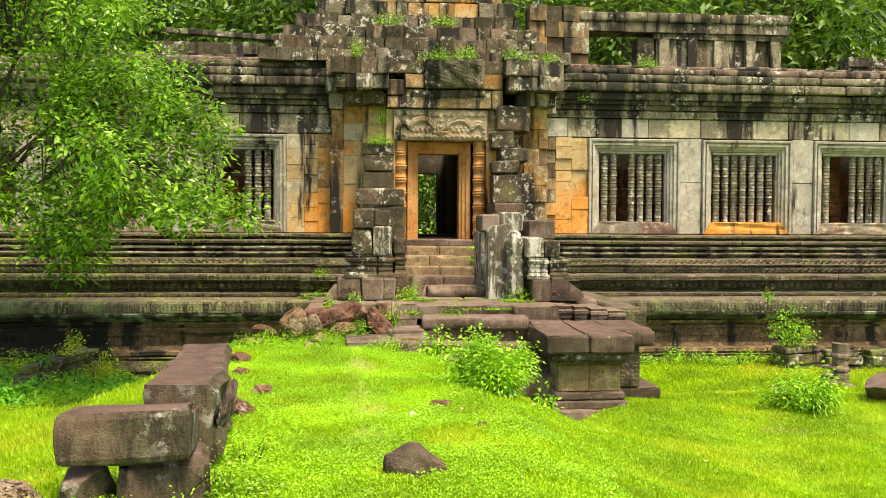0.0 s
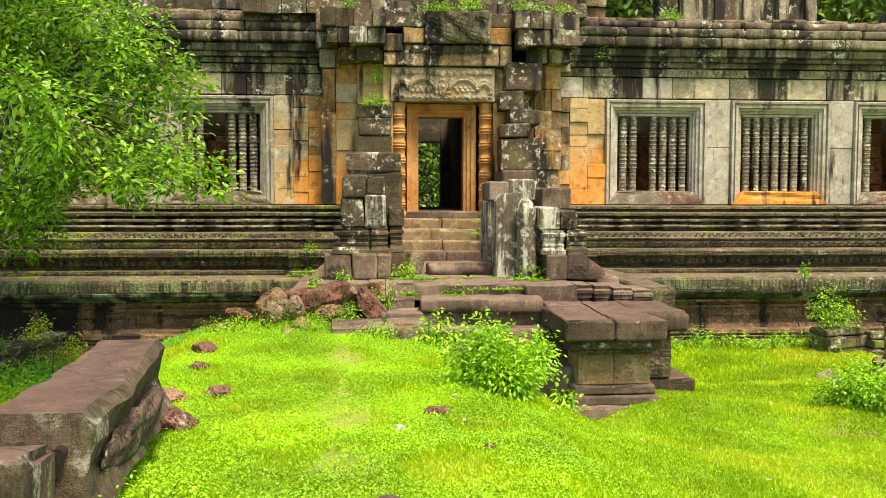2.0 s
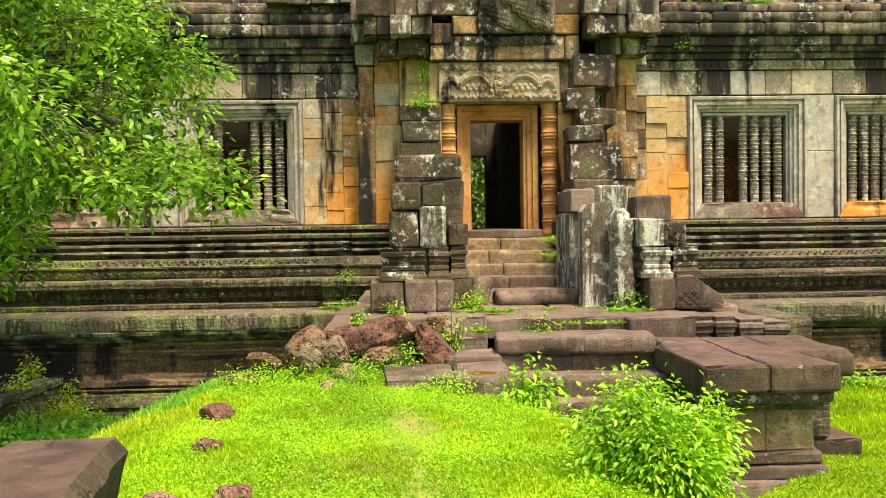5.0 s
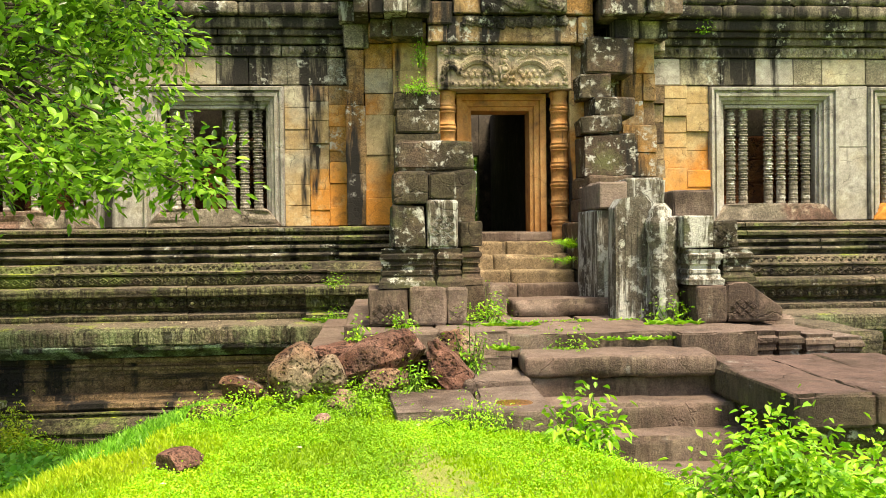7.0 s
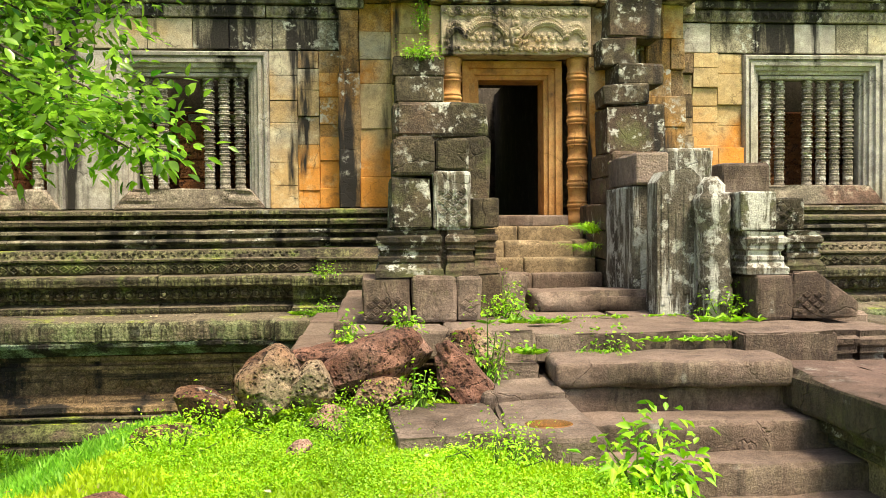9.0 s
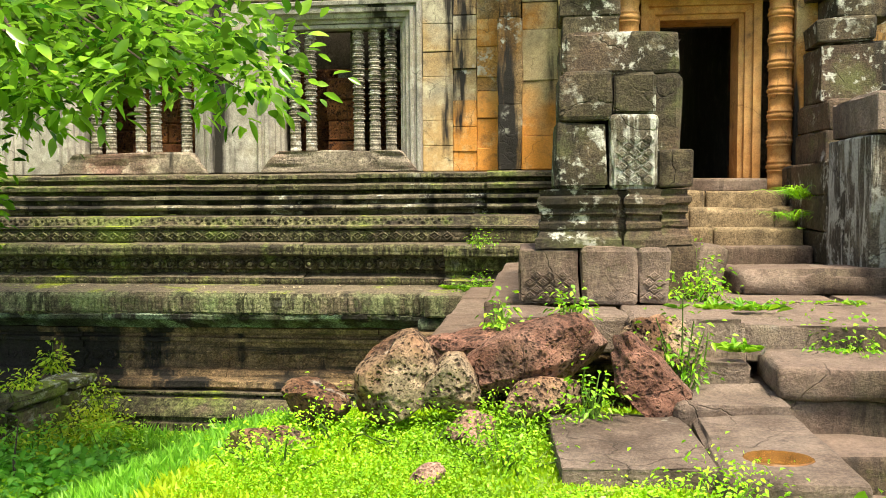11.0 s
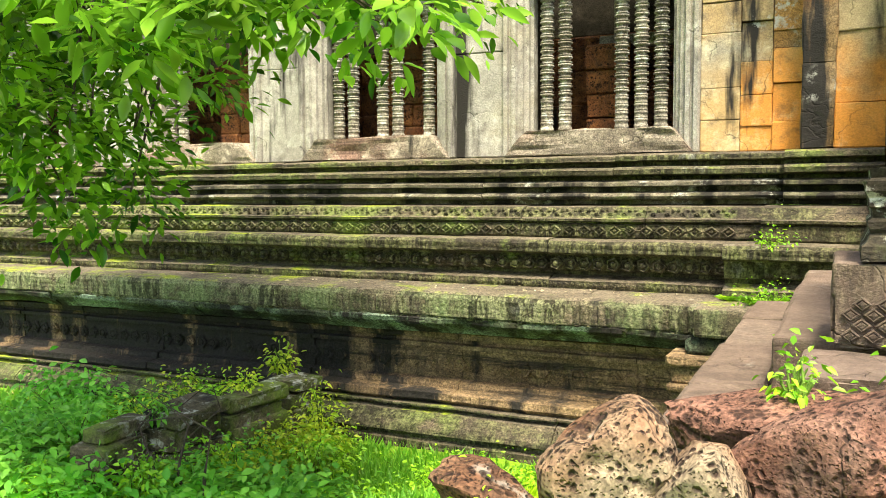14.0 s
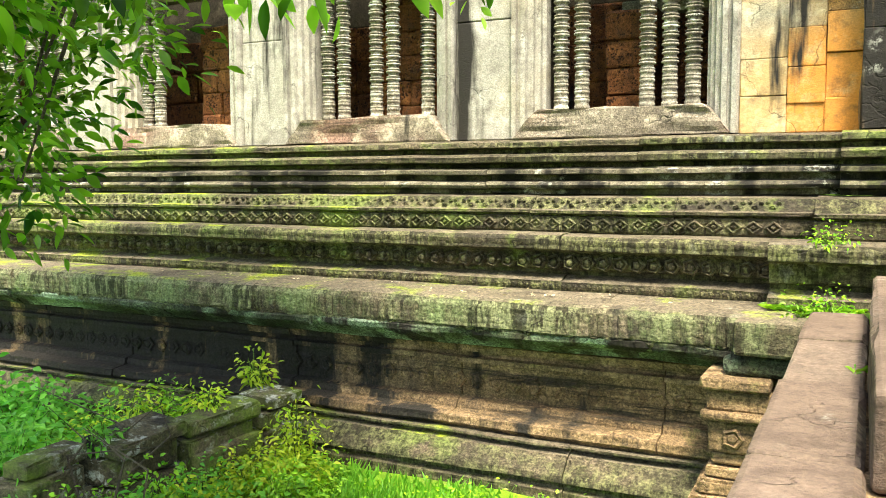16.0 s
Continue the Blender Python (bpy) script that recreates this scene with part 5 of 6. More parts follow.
# ---- fallen balustrade ----
bal = holder("balustrade_stone", "long fallen purple balustrade stone with dowel holes", "stone block")
v, f = extrude([(-0.2, 0.0), (0.12, 0.0), (0.2, 0.06), (0.26, 0.12), (0.21, 0.2), (0.17, 0.3), (0.2, 0.42), (0.22, 0.5), (0.17, 0.555), (-0.2, 0.56), (-0.235, 0.5), (-0.22, 0.3)], -1.12, 1.15, fixed="y", wob=0.05, seed=21, flip=True, step=0.06)
put("stone_body", v, f, M_PED, bal, m=pose(-1.315, 6.42, 0.0, -1.7, 0, 6.1))
hv, hf = lathe([(0.027, 0), (0.027, 0.1)], 12)
# solid plugs; their near-black colour stands for the shade in the holes
for x, z in ((-0.06, 0.42), (0.1, 0.4), (0.02, 0.22), (0.06, 0.12)):
    put("dowel_hole", hv, hf, M_HOLE, bal, m=pose(-1.315, 6.42, 0.0, -1.7, 0, 6.1) @ pose(x, -1.09, z, 90, 0, 0))
put("side_carving", *lump((0, 0, 0), (0.16, 2.05, 0.34), 31, 5, 0.35, 5, 26, 0.12), M_PITTED, bal, m=pose(-1.12, 6.5, 0.22, -1.7, 0, 6.1))
tagged(block("stone_block", -1.7, -1.0, 4.66, 5.04, 0.28, 0.55, M_PED, None, bevel=0.03, rough=0.03, step=0.04, turn=(-5, -1.5, 3)), "squared brown sandstone block lying across other stones", "stone block", "fallen balustrade stones")
tagged(block("stone_block", -1.45, -0.95, 4.72, 5.2, -0.1, 0.29, M_PED, None, bevel=0.05, rough=0.03, step=0.08, turn=(0, 2, 14)), "moulded stone propping up a fallen block", "stone block", "fallen balustrade stones")
tagged(put("stone_block", *lump((-1.6, 4.8, 0.08), (0.36, 0.4, 0.5), 41, 3), M_PED), "rounded brown stone under a fallen block", "stone block", "fallen balustrade stones")
tagged(put("stone_block", *lump((-1.95, 4.75, 0.0), (0.5, 0.5, 0.4), 42, 3), M_LAT), "low rounded laterite stone in grass", "stone block", "fallen balustrade stones")
tagged(put("stone_block", *lump((0.28, 5.25, 0.06), (0.42, 0.5, 0.3), 43, 3, 0.3), M_PED), "pointed dark stone poking out of the lawn", "stone block")

# ---- laterite rubble and small stones ----
for i, (x, y, z, sx, sy, sz, rx, ry, rz, m) in enumerate((
        (-1.22, 13.24, 0.02, 0.44, 0.42, 0.52, 6, -12, 20, M_LAT), (-0.93, 13.22, 0.02, 0.3, 0.32, 0.36, 4, 3, 50, M_LAT), (-0.53, 13.4, 0.1, 0.74, 0.42, 0.36, 4, -22, 8, M_LATRED), (0.1, 13.34, 0.04, 0.54, 0.38, 0.3, 6, 50, -12, M_LATRED),
        (-1.66, 13.25, -0.12, 0.44, 0.36, 0.24, 0, 4, 6, M_LAT), (-0.8, 13.02, -0.2, 0.28, 0.24, 0.2, 10, 8, 30, M_LATRED), (-0.84, 13.8, 0.14, 0.72, 0.5, 0.22, 3, -5, 5, M_LATRED), (0.22, 13.75, 0.16, 0.44, 0.36, 0.34, 5, 20, 10, M_LAT),
        (-1.8, 12.9, -0.28, 0.46, 0.4, 0.28, 5, 10, 20, M_LAT), (-0.3, 13.78, 0.12, 0.5, 0.36, 0.34, 0, 0, 10, M_LATRED), (-0.45, 13.25, -0.06, 0.5, 0.3, 0.22, 5, 8, 20, M_LAT))):
    v, f = lump((0, 0, 0), (sx * 1.08, sy * 1.08, sz * 1.08), 60 + i, 5 if i < 4 else 4, 0.16, 2.0, 14.0, 0.2)
    tagged(put("laterite_rock", v, f, m, m=pose(x, y, z, rx, ry, rz)), "porous pinkish laterite rock full of holes" if m is M_LAT else "dark red laterite rock leaning on others", "rock", "laterite rubble")
for i, (x, y, s) in enumerate(((-1.55, 9.05, 0.26), (-1.2, 9.2, 0.26), (-1.22, 7.85, 0.34), (-1.58, 10.3, 0.24), (0.67, 8.35, 0.2), (-1.75, 11.4, 0.34), (-1.65, 8.3, 0.42), (-0.95, 12.3, 0.2), (0.9, 6.9, 0.12))):
    v, f = lump((0, 0, 0), (s, s * 0.9, s * 0.62), 90 + i, 4, 0.25, 2, 12, 0.12)
    tagged(put("laterite_stone", v, f, M_LATRED, m=pose(x, y, float(ground_z(x, y)) + s * 0.1, 8, 5, 37 * i)), "small rusty laterite stone sunk in the grass", "rock", "small stones in the lawn")
tagged(put("pale_stone", *lump((0.36, 7.75, float(ground_z(0.36, 7.75)) + 0.03), (0.1, 0.08, 0.07), 7, 2), M_PALE), "small whitish stone lying on the lawn", "rock")
tagged(put("pale_stone", *lump((6.6, 13.1, float(ground_z(6.6, 13.1)) + 0.06), (0.24, 0.18, 0.14), 8, 2), M_PALE), "small whitish stone lying on the lawn", "rock")
gzr = float(ground_z(8.4, 14.7))
post = holder("broken_post", "broken purple stone post standing in the grass", "stone post")
v, f = lathe([(0.17, 0), (0.17, 0.3), (0.14, 0.33), (0.18, 0.36), (0.18, 0.4), (0.14, 0.44), (0.14, 0.56), (0.17, 0.6), (0.17, 0.64), (0.15, 0.68), (0.16, 0.85)], 8, 0.03, 3)
put("shaft", v, f, M_SLAB, post, m=pose(8.55, 14.9, gzr - 0.05, 0, 2, 0))
for i, (x, y, z, s) in enumerate(((8.25, 14.75, 0.08, 0.34), (8.2, 14.72, 0.26, 0.26), (8.22, 14.75, 0.4, 0.2), (7.3, 14.6, 0.06, 0.4), (8.5, 14.5, 0.05, 0.3), (7.65, 14.5, 0.03, 0.25))):
    v, f = lump((x, y, gzr + z), (s, s * 0.8, s * 0.55), 120 + i, 3)
    tagged(put("small_stone", v, f, M_SLAB), "small purple stone among others beside a post", "rock", "stones by the post")
tagged(put("boulder", *lump((7.95, 12.2, float(ground_z(7.9, 12.2)) + 0.15), (1.3, 0.9, 0.62), 131, 4, 0.15), M_SLAB), "large smooth purple brown boulder on the lawn", "rock")
for nm, pts in (("low_wall", ((8.6, 9.5, 17.2, 17.75, 12), (9.5, 10.4, 17.1, 17.6, 0), (10.45, 11.3, 17.0, 17.5, -3), (11.3, 12.3, 16.9, 17.5, 2))), ("low_wall", ((-6.2, -5.75, 17.9, 18.43, 4), (-6.25, -5.8, 17.0, 17.85, -3), (-6.3, -5.85, 16.2, 16.95, 5), (-6.4, -6.0, 15.55, 16.15, 8)))):
    lw = holder(nm, "low mossy ruined wall of loose stone blocks", "wall", group="low ruined walls")
    for x0, x1, y0, y1, t in pts:
        base = float(ground_z(x0, y0)) - 0.1
        block("wall_block", x0, x1, y0, y1, base, -1.36 + rng.uniform(-0.04, 0.04), M_MOSSY, lw, bevel=0.025, rough=0.03, step=0.08, turn=(0, 0, t))
        q = -1.16 + rng.uniform(-0.04, 0.04)
        block("wall_block", x0 + rng.uniform(-0.04, 0.06), x1 - rng.uniform(-0.04, 0.08), y0 - 0.03, y1 - 0.06, -1.35, q, M_MOSSY, lw, bevel=0.025, rough=0.035, step=0.07, turn=(0, rng.uniform(-3, 3), t + 3))
        block("wall_block", x0 + rng.uniform(0, 0.1), x1 + rng.uniform(-0.12, 0.02), y0 + 0.04, y1, q + 0.01, q + 0.13, M_MOSSY, lw, bevel=0.02, rough=0.035, step=0.07, turn=(rng.uniform(-3, 3), rng.uniform(-4, 4), t - 4))

# ---- plants ----
def tube(points, radii, seg=7):
    verts, faces = [], []
    P = [Vector(p) for p in points]
    for i, p in enumerate(P):
        d = (P[min(i + 1, len(P) - 1)] - P[max(i - 1, 0)]).normalized()
        a = d.orthogonal().normalized()
        b = d.cross(a)
        for k in range(seg):
            t = 2 * math.pi * k / seg
            verts.append(p + (a * math.cos(t) + b * math.sin(t)) * radii[i])
    for i in range(len(P) - 1):
        for k in range(seg):
            faces.append((i * seg + k, i * seg + (k + 1) % seg, (i + 1) * seg + (k + 1) % seg, (i + 1) * seg + k))
    return [tuple(v) for v in verts], faces


def join(lists):
    verts, faces = [], []
    for v, f in lists:
        o = len(verts)
        verts += list(v)
        faces += [tuple(i + o for i in q) for q in f]
    return verts, faces


def twig_leaves(r, ends, per, spread, size):
    """Leaves in sprays round twig ends."""
    n = len(ends) * per
    c = np.repeat(ends, per, 0)
    off = r.normal(size=(n, 3)) * spread
    d = off / np.maximum(np.linalg.norm(off, axis=1)[:, None], 1e-6) * np.array([1, 1, 0.55]) + r.normal(size=(n, 3)) * 0.3 + np.array([0, 0, -0.12])
    L = size * r.uniform(0.6, 1.25, n)
    return c + off, d, L


def shrub(x, y, z, rx, ry, rz, n, size, label, mat=None, seed=0, stems=14, name="shrub"):
    r = np.random.RandomState(seed + 900)
    h = holder(name, label, "shrub")
    h.location = (x, y, z)
    tips, tubes = [], []
    for i in range(stems):
        a, u = r.uniform(0, 6.28), r.uniform(0.1, 1) ** 0.6
        tip = np.array([rx * u * math.cos(a), ry * u * math.sin(a), rz * (1.15 - 0.75 * u * u) * r.uniform(0.7, 1.15)])
        base = np.array([tip[0] * 0.15, tip[1] * 0.15, -0.05])
        mid = (base + tip) / 2 + np.array([0, 0, 0.12 * rz]) + r.normal(size=3) * 0.02
        tubes.append(tube([base, mid, tip], [0.008, 0.006, 0.003], 5))
        for s in np.linspace(0.25, 1.05, 8):
            tips.append(base * (1 - s) ** 2 + 2 * mid * s * (1 - s) + tip * s * s if s <= 1 else tip)
    tips = np.array(tips)
    v, f = join(tubes)
    tagged(put("stem_mass", v, f, M_STEM, h), kind="stuff")
    p, d, L = twig_leaves(r, tips, max(1, n // len(tips)), 0.05 + 0.06 * rx, size)
    p[:, 2] = np.maximum(p[:, 2], 0.0)
    me = leaf_mesh("foliage", p, d, L, L * 0.5, mat or M_SHRUB, r, 2 if size > 0.08 and n < 2000 else 1)
    ob = tagged(new("foliage", me), kind="stuff")
    ob.parent = h
    return h


def gz(x, y):
    return float(ground_z(x, y))


shrub(1.32, 9.45, gz(1.3, 9.45) - 0.12, 0.52, 0.46, 0.64, 12000, 0.048, "bright green leafy shrub growing on the mound", seed=1, stems=34)
shrub(0.84, 11.65, gz(0.84, 11.65), 0.24, 0.26, 0.34, 380, 0.07, "sprawling light green sapling beside the steps", seed=2, stems=9)
shrub(2.2, 11.2, gz(2.2, 11.2), 0.25, 0.25, 0.45, 420, 0.07, "small leafy shrub beside the pedestal", seed=3, stems=9)
shrub(6.1, 11.5, gz(6.1, 11.5), 0.62, 0.5, 0.5, 3000, 0.06, "low round yellow green bush on the lawn", seed=4, stems=30)
shrub(8.9, 17.4, -1.02, 0.5, 0.3, 0.75, 900, 0.06, "yellow green weeds growing over a low wall", seed=5, stems=14, name="weed_clump")
shrub(-6.2, 18.25, -1.05, 0.14, 0.14, 0.3, 200, 0.07, "yellow green weeds growing over a low wall", M_YELLOW, seed=6, stems=22, name="weed_clump")
shrub(-5.4, 17.85, -1.7, 0.22, 0.3, 0.6, 700, 0.06, "yellow green weeds growing over a low wall", M_YELLOW, seed=7, stems=22, name="weed_clump")
shrub(-7.1, 16.2, -1.5, 0.5, 0.6, 0.4, 1400, 0.09, "dense dark green weeds over ruined stones", M_WEED, seed=8, stems=26, name="weed_clump")
shrub(-7.2, 18.1, -1.6, 0.6, 0.3, 0.4, 900, 0.06, "dense dark green weeds over ruined stones", M_SHRUB, seed=9, stems=20, name="weed_clump")
for i, (x, y, s, h) in enumerate(((-4.3, 15.3, 0.6, 0.28), (-5.0, 15.4, 0.6, 0.32), (-4.9, 16.0, 0.5, 0.3), (-5.4, 15.9, 0.5, 0.34), (-5.9, 15.2, 0.5, 0.4), (-7.2, 15.4, 0.9, 0.4), (-3.3, 15.8, 0.5, 0.2), (-4.7, 16.4, 0.6, 0.25), (-7.9, 16.4, 0.9, 0.45), (-8.6, 17.5, 1.0, 0.5), (-6.6, 15.1, 0.6, 0.4), (-7.6, 15.0, 0.7, 0.4))):
    shrub(x, y, gz(x, y) - 0.03, s, s * 0.8, h, 1500, 0.11, "broad-leaved green weeds covering the ground", M_WEED, seed=20 + i, stems=30, name="weed_clump")
for i, (x, y, s) in enumerate(((-5.5, 17.3, 0.34), (-5.55, 16.8, 0.36), (-5.5, 16.1, 0.4), (-5.6, 15.5, 0.4), (-5.25, 17.6, 0.26), (-6.1, 17.5, 0.12), (-6.1, 16.3, 0.14), (-6.85, 17.3, 0.4), (-6.95, 16.6, 0.4), (-7.3, 17.6, 0.5), (-5.35, 16.5, 0.32), (-5.3, 15.9, 0.35), (-5.0, 17.1, 0.28))):
    low = s < 0.2
    shrub(x, y, -1.04 if low else gz(x, y), s, s * 1.1, s * (1.0 if low else 1.25), 160 if low else 1100, 0.06, "yellow green weeds growing over a low wall", (M_YELLOW, M_WEED, M_SHRUB, M_SHRUB, M_YELLOW)[i % 5], seed=300 + i, stems=18, name="weed_clump")
for i in range(12):
    x = 4.75 + 0.36 * i
    y = 18.1 - 0.35 * ((i * 0.618) % 1)
    shrub(x, y, gz(x, y) - 0.02, 0.26, 0.2, 0.16 + 0.2 * ((i * 0.755) % 1), 360, 0.06, "tall grassy weeds along the podium foot", M_SHRUB, seed=330 + i, stems=16, name="weed_clump")
for i in range(26):
    x, y = -2.6 - 4.2 * ((i * 0.618) % 1), 13.6 + 4.4 * ((i * 0.755 + 0.3) % 1)
    if x > -3.2 and y < 14.5:
        continue
    shrub(x, y, gz(x, y) - 0.02, 0.6, 0.55, 0.22, 1500, 0.045, "low fresh green weeds at the podium foot", M_WEEDLET, seed=200 + i, stems=26, name="weed_clump")
for i in range(9):
    x, y = (-1.5, -0.55, -0.75, -1.1, -0.65, 0.15, -1.7, -0.8, -0.85)[i], (13.0, 13.1, 13.1, 12.95, 12.6, 12.1, 12.5, 4.9, 5.7)[i]
    shrub(x, y, gz(x, y) - 0.02, 0.3, 0.26, 0.15, 1100, 0.026, "low bright weeds round the foot of stones", M_WEEDLET, seed=240 + i, stems=16, name="weed_clump")
for i, (x, y, z, s, h) in enumerate(((0.62, 14.75, 0.26, 0.25, 0.16), (2.55, 14.7, 0.25, 0.2, 0.22), (0.3, 13.55, -0.1, 0.22, 0.45), (-0.22, 13.15, -0.15, 0.14, 0.26), (-1.25, 18.75, -0.08, 0.28, 0.1), (-1.15, 19.0, 0.42, 0.14, 0.12), (1.3, 14.02, 0.1, 0.4, 0.05), (0.1, 19.0, 3.36, 0.3, 0.16), (0.35, 20.1, 6.3, 0.45, 0.18), (1.6, 20.1, 6.3, 0.5, 0.14), (-0.4, 18.95, 5.3, 0.2, 0.3), (3.2, 19.1, 5.3, 0.4, 0.25), (1.5, 19.2, 5.32, 0.6, 0.12), (3.9, 19.2, 5.25, 0.3, 0.2), (0.18, 19.55, 3.9, 0.08, 0.4), (5.0, 20.0, 4.55, 0.12, 0.2), (9.0, 18.65, -0.1, 0.1, 0.2), (6.6, 20.2, 5.45, 0.3, 0.12), (2.05, 19.0, 5.32, 0.3, 0.15), (0.6, 15.05, 0.25, 0.18, 0.3), (-0.7, 13.72, 0.26, 0.07, 0.1), (-0.3, 13.5, 0.3, 0.08, 0.12))):
    shrub(x, y, z, s, s * 0.6, h, int(120 + 900 * s), 0.04, "small bright green weeds rooted in the masonry", M_SHRUB, seed=50 + i, stems=12, name="weed_tuft")


def grass_clump(x, y, z, n, length, label, seed):
    r = np.random.RandomState(seed)
    a = r.uniform(0, 6.28, n)
    base = np.stack([x + r.normal(size=n) * 0.09, y + r.normal(size=n) * 0.07, np.full(n, z)], 1)
    d = np.stack([np.cos(a) * 0.8, np.sin(a) * 0.5, np.ones(n)], 1)
    L = length * r.uniform(0.6, 1.1, n)
    tagged(new("grass_clump", leaf_mesh("grass_clump", base, d, L, np.full(n, 0.012), M_SHRUB, r, 2, 0.7)), label, "grass")


grass_clump(2.42, 18.6, 0.95, 110, 0.62, "long arching grass beside the door steps", 3)
grass_clump(2.22, 18.4, 0.72, 50, 0.5, "long arching grass beside the door steps", 4)
grass_clump(0.05, 18.95, 3.38, 60, 0.36, "green fern rooted on top of the door pier", 5)


def joint_grass(x0, x1, y, z, n, length, seed):
    """A thin line of grass growing in a joint of the paving."""
    r = np.random.RandomState(seed)
    x = x0 + (x1 - x0) * r.uniform(0, 1, n)
    keep = np.sin(x * 9 + seed) + np.sin(x * 23) > -0.8
    x = x[keep]
    n = len(x)
    base = np.stack([x, y + r.normal(size=n) * 0.025, np.full(n, z)], 1)
    a = r.uniform(0, 6.28, n)
    d = np.stack([np.cos(a), np.sin(a) * 0.6 - 0.2, np.full(n, 0.8)], 1)
    L = length * r.uniform(0.4, 1.1, n)
    tagged(new("grass_strip", leaf_mesh("grass_strip", base, d, L, L * 0.14 + 0.003, M_SHRUB, r, True, 0.4)), "bright green grass growing along a paving joint", "grass", kind="stuff")


joint_grass(0.85, 2.3, 14.93, 0.24, 200, 0.08, 1)
joint_grass(1.5, 2.4, 13.92, 0.16, 220, 0.09, 2)
joint_grass(0.6, 0.8, 13.8, 0.1, 120, 0.14, 3)
joint_grass(-1.6, -0.95, 18.95, -0.09, 420, 0.14, 4)
joint_grass(-1.5, -0.98, 18.75, -0.09, 260, 0.1, 5)
joint_grass(0.4, 1.0, 14.4, 0.26, 130, 0.14, 6)
joint_grass(2.2, 2.75, 14.45, 0.24, 130, 0.14, 7)
joint_grass(-0.95, -0.8, 16.6, -0.04, 120, 0.08, 8)


def tree(name, label, base, height, crown, radii, n_ends, per, size, mat, seed, extra=(), trunk_r=0.2, spread=0.28, droop=0.15, lowest=None, rich=1, sprays=0):
    r = np.random.RandomState(seed)
    h = holder(name, label, "tree")
    h.location = base
    b = np.array(base, float)
    c = np.array(crown, float) - b
    R = np.array(radii, float)
    fork = np.array([c[0] * 0.35, c[1] * 0.35, c[2] * 0.55])
    tubes = []
    pts = [np.array([0, 0, -0.3]), np.array([0.05, 0, 0.5]), fork * 0.55 + np.array([0.1, 0.05, 0]), fork, c + np.array([0, 0, R[2] * 0.6])]
    v, f = tube(pts, [trunk_r * 1.3, trunk_r, trunk_r * 0.8, trunk_r * 0.62, trunk_r * 0.15], 9)
    put("trunk", v, f, M_BARK, h)
    u = r.normal(size=(n_ends, 3))
    u /= np.linalg.norm(u, axis=1)[:, None]
    lumpy = 1 + 0.22 * waves(seed, 6, 2, 5)(u * 2)
    ends = c + u * R * (r.uniform(0.35, 1, n_ends) ** 0.5 * lumpy)[:, None]
    if sprays:
        hub = ends[: n_ends // sprays]
        ends = np.repeat(hub, sprays, 0) + r.normal(size=(len(hub) * sprays, 3)) * np.array([0.34, 0.34, 0.09])
        out = ends - np.repeat(hub, sprays, 0)
        ends[:, 2] -= 0.25 * (out[:, 0] ** 2 + out[:, 1] ** 2)
        n_ends = len(ends)
    if len(extra):
        e = np.array(extra, float) - b
        more = []
        for p in e:
            more.append(p)
            inn = p + (c - p) * 0.18
            for k in range(6):
                more.append(p + (inn - p) * r.uniform(0, 1) + r.normal(size=3) * np.array([0.2, 0.2, 0.12]))
        ends = np.concatenate([ends, np.array(more)])
    limbs = [fork + (c - fork) * t + r.normal(size=3) * R * 0.25 for t in np.linspace(0, 1.1, 9)]
    for l in limbs:
        v, f = (tube([fork * 0.8, (fork * 0.8 + l) / 2 + r.normal(size=3) * 0.1, l], [trunk_r * 0.45, trunk_r * 0.3, trunk_r * 0.2], 6))
        put("limb", v, f, M_BARK, h)
    picks = r.choice(len(ends), min(len(ends), 170), replace=False)
    if len(extra):
        picks = np.concatenate([picks, np.arange(n_ends, len(ends), 3)])
    L = np.array(limbs)
    for i in picks:
        e = ends[i]
        l = L[np.argmin(((L - e) ** 2).sum(1))]
        m = (l + e) / 2 + np.array([0, 0, 0.12]) + r.normal(size=3) * 0.08
        tubes.append(tube([l, m, e], [trunk_r * 0.16, trunk_r * 0.09, 0.006], 5))
    v, f = join(tubes)
    tagged(put("twig_mass", v, f, M_BARK, h), kind="stuff")
    p, d, ln = twig_leaves(r, ends, per, spread, size)
    if lowest is not None:
        w = p + b
        ok = (w[:, 0] < -4.1) | (w[:, 2] > lowest + 0.25 * np.sin(w[:, 0] * 5) * np.sin(w[:, 1] * 4))
        p, d, ln = p[ok], d[ok], ln[ok]
    ob = new("crown", leaf_mesh("crown", p, d, ln, ln * 0.46, mat, r, rich, droop))
    ob.parent = h
    return h


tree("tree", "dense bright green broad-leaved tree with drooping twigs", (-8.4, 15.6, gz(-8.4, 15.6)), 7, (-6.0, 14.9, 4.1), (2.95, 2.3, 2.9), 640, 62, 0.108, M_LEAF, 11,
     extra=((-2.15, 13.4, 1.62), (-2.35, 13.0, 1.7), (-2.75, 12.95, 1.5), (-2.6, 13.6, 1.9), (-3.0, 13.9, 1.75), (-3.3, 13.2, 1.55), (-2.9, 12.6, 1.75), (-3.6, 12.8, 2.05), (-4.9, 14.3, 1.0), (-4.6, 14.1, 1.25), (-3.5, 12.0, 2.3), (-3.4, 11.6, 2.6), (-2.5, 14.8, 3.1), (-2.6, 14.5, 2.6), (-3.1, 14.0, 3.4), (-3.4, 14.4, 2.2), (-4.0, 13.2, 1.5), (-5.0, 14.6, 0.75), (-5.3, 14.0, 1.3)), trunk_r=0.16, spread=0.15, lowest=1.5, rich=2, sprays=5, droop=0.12)
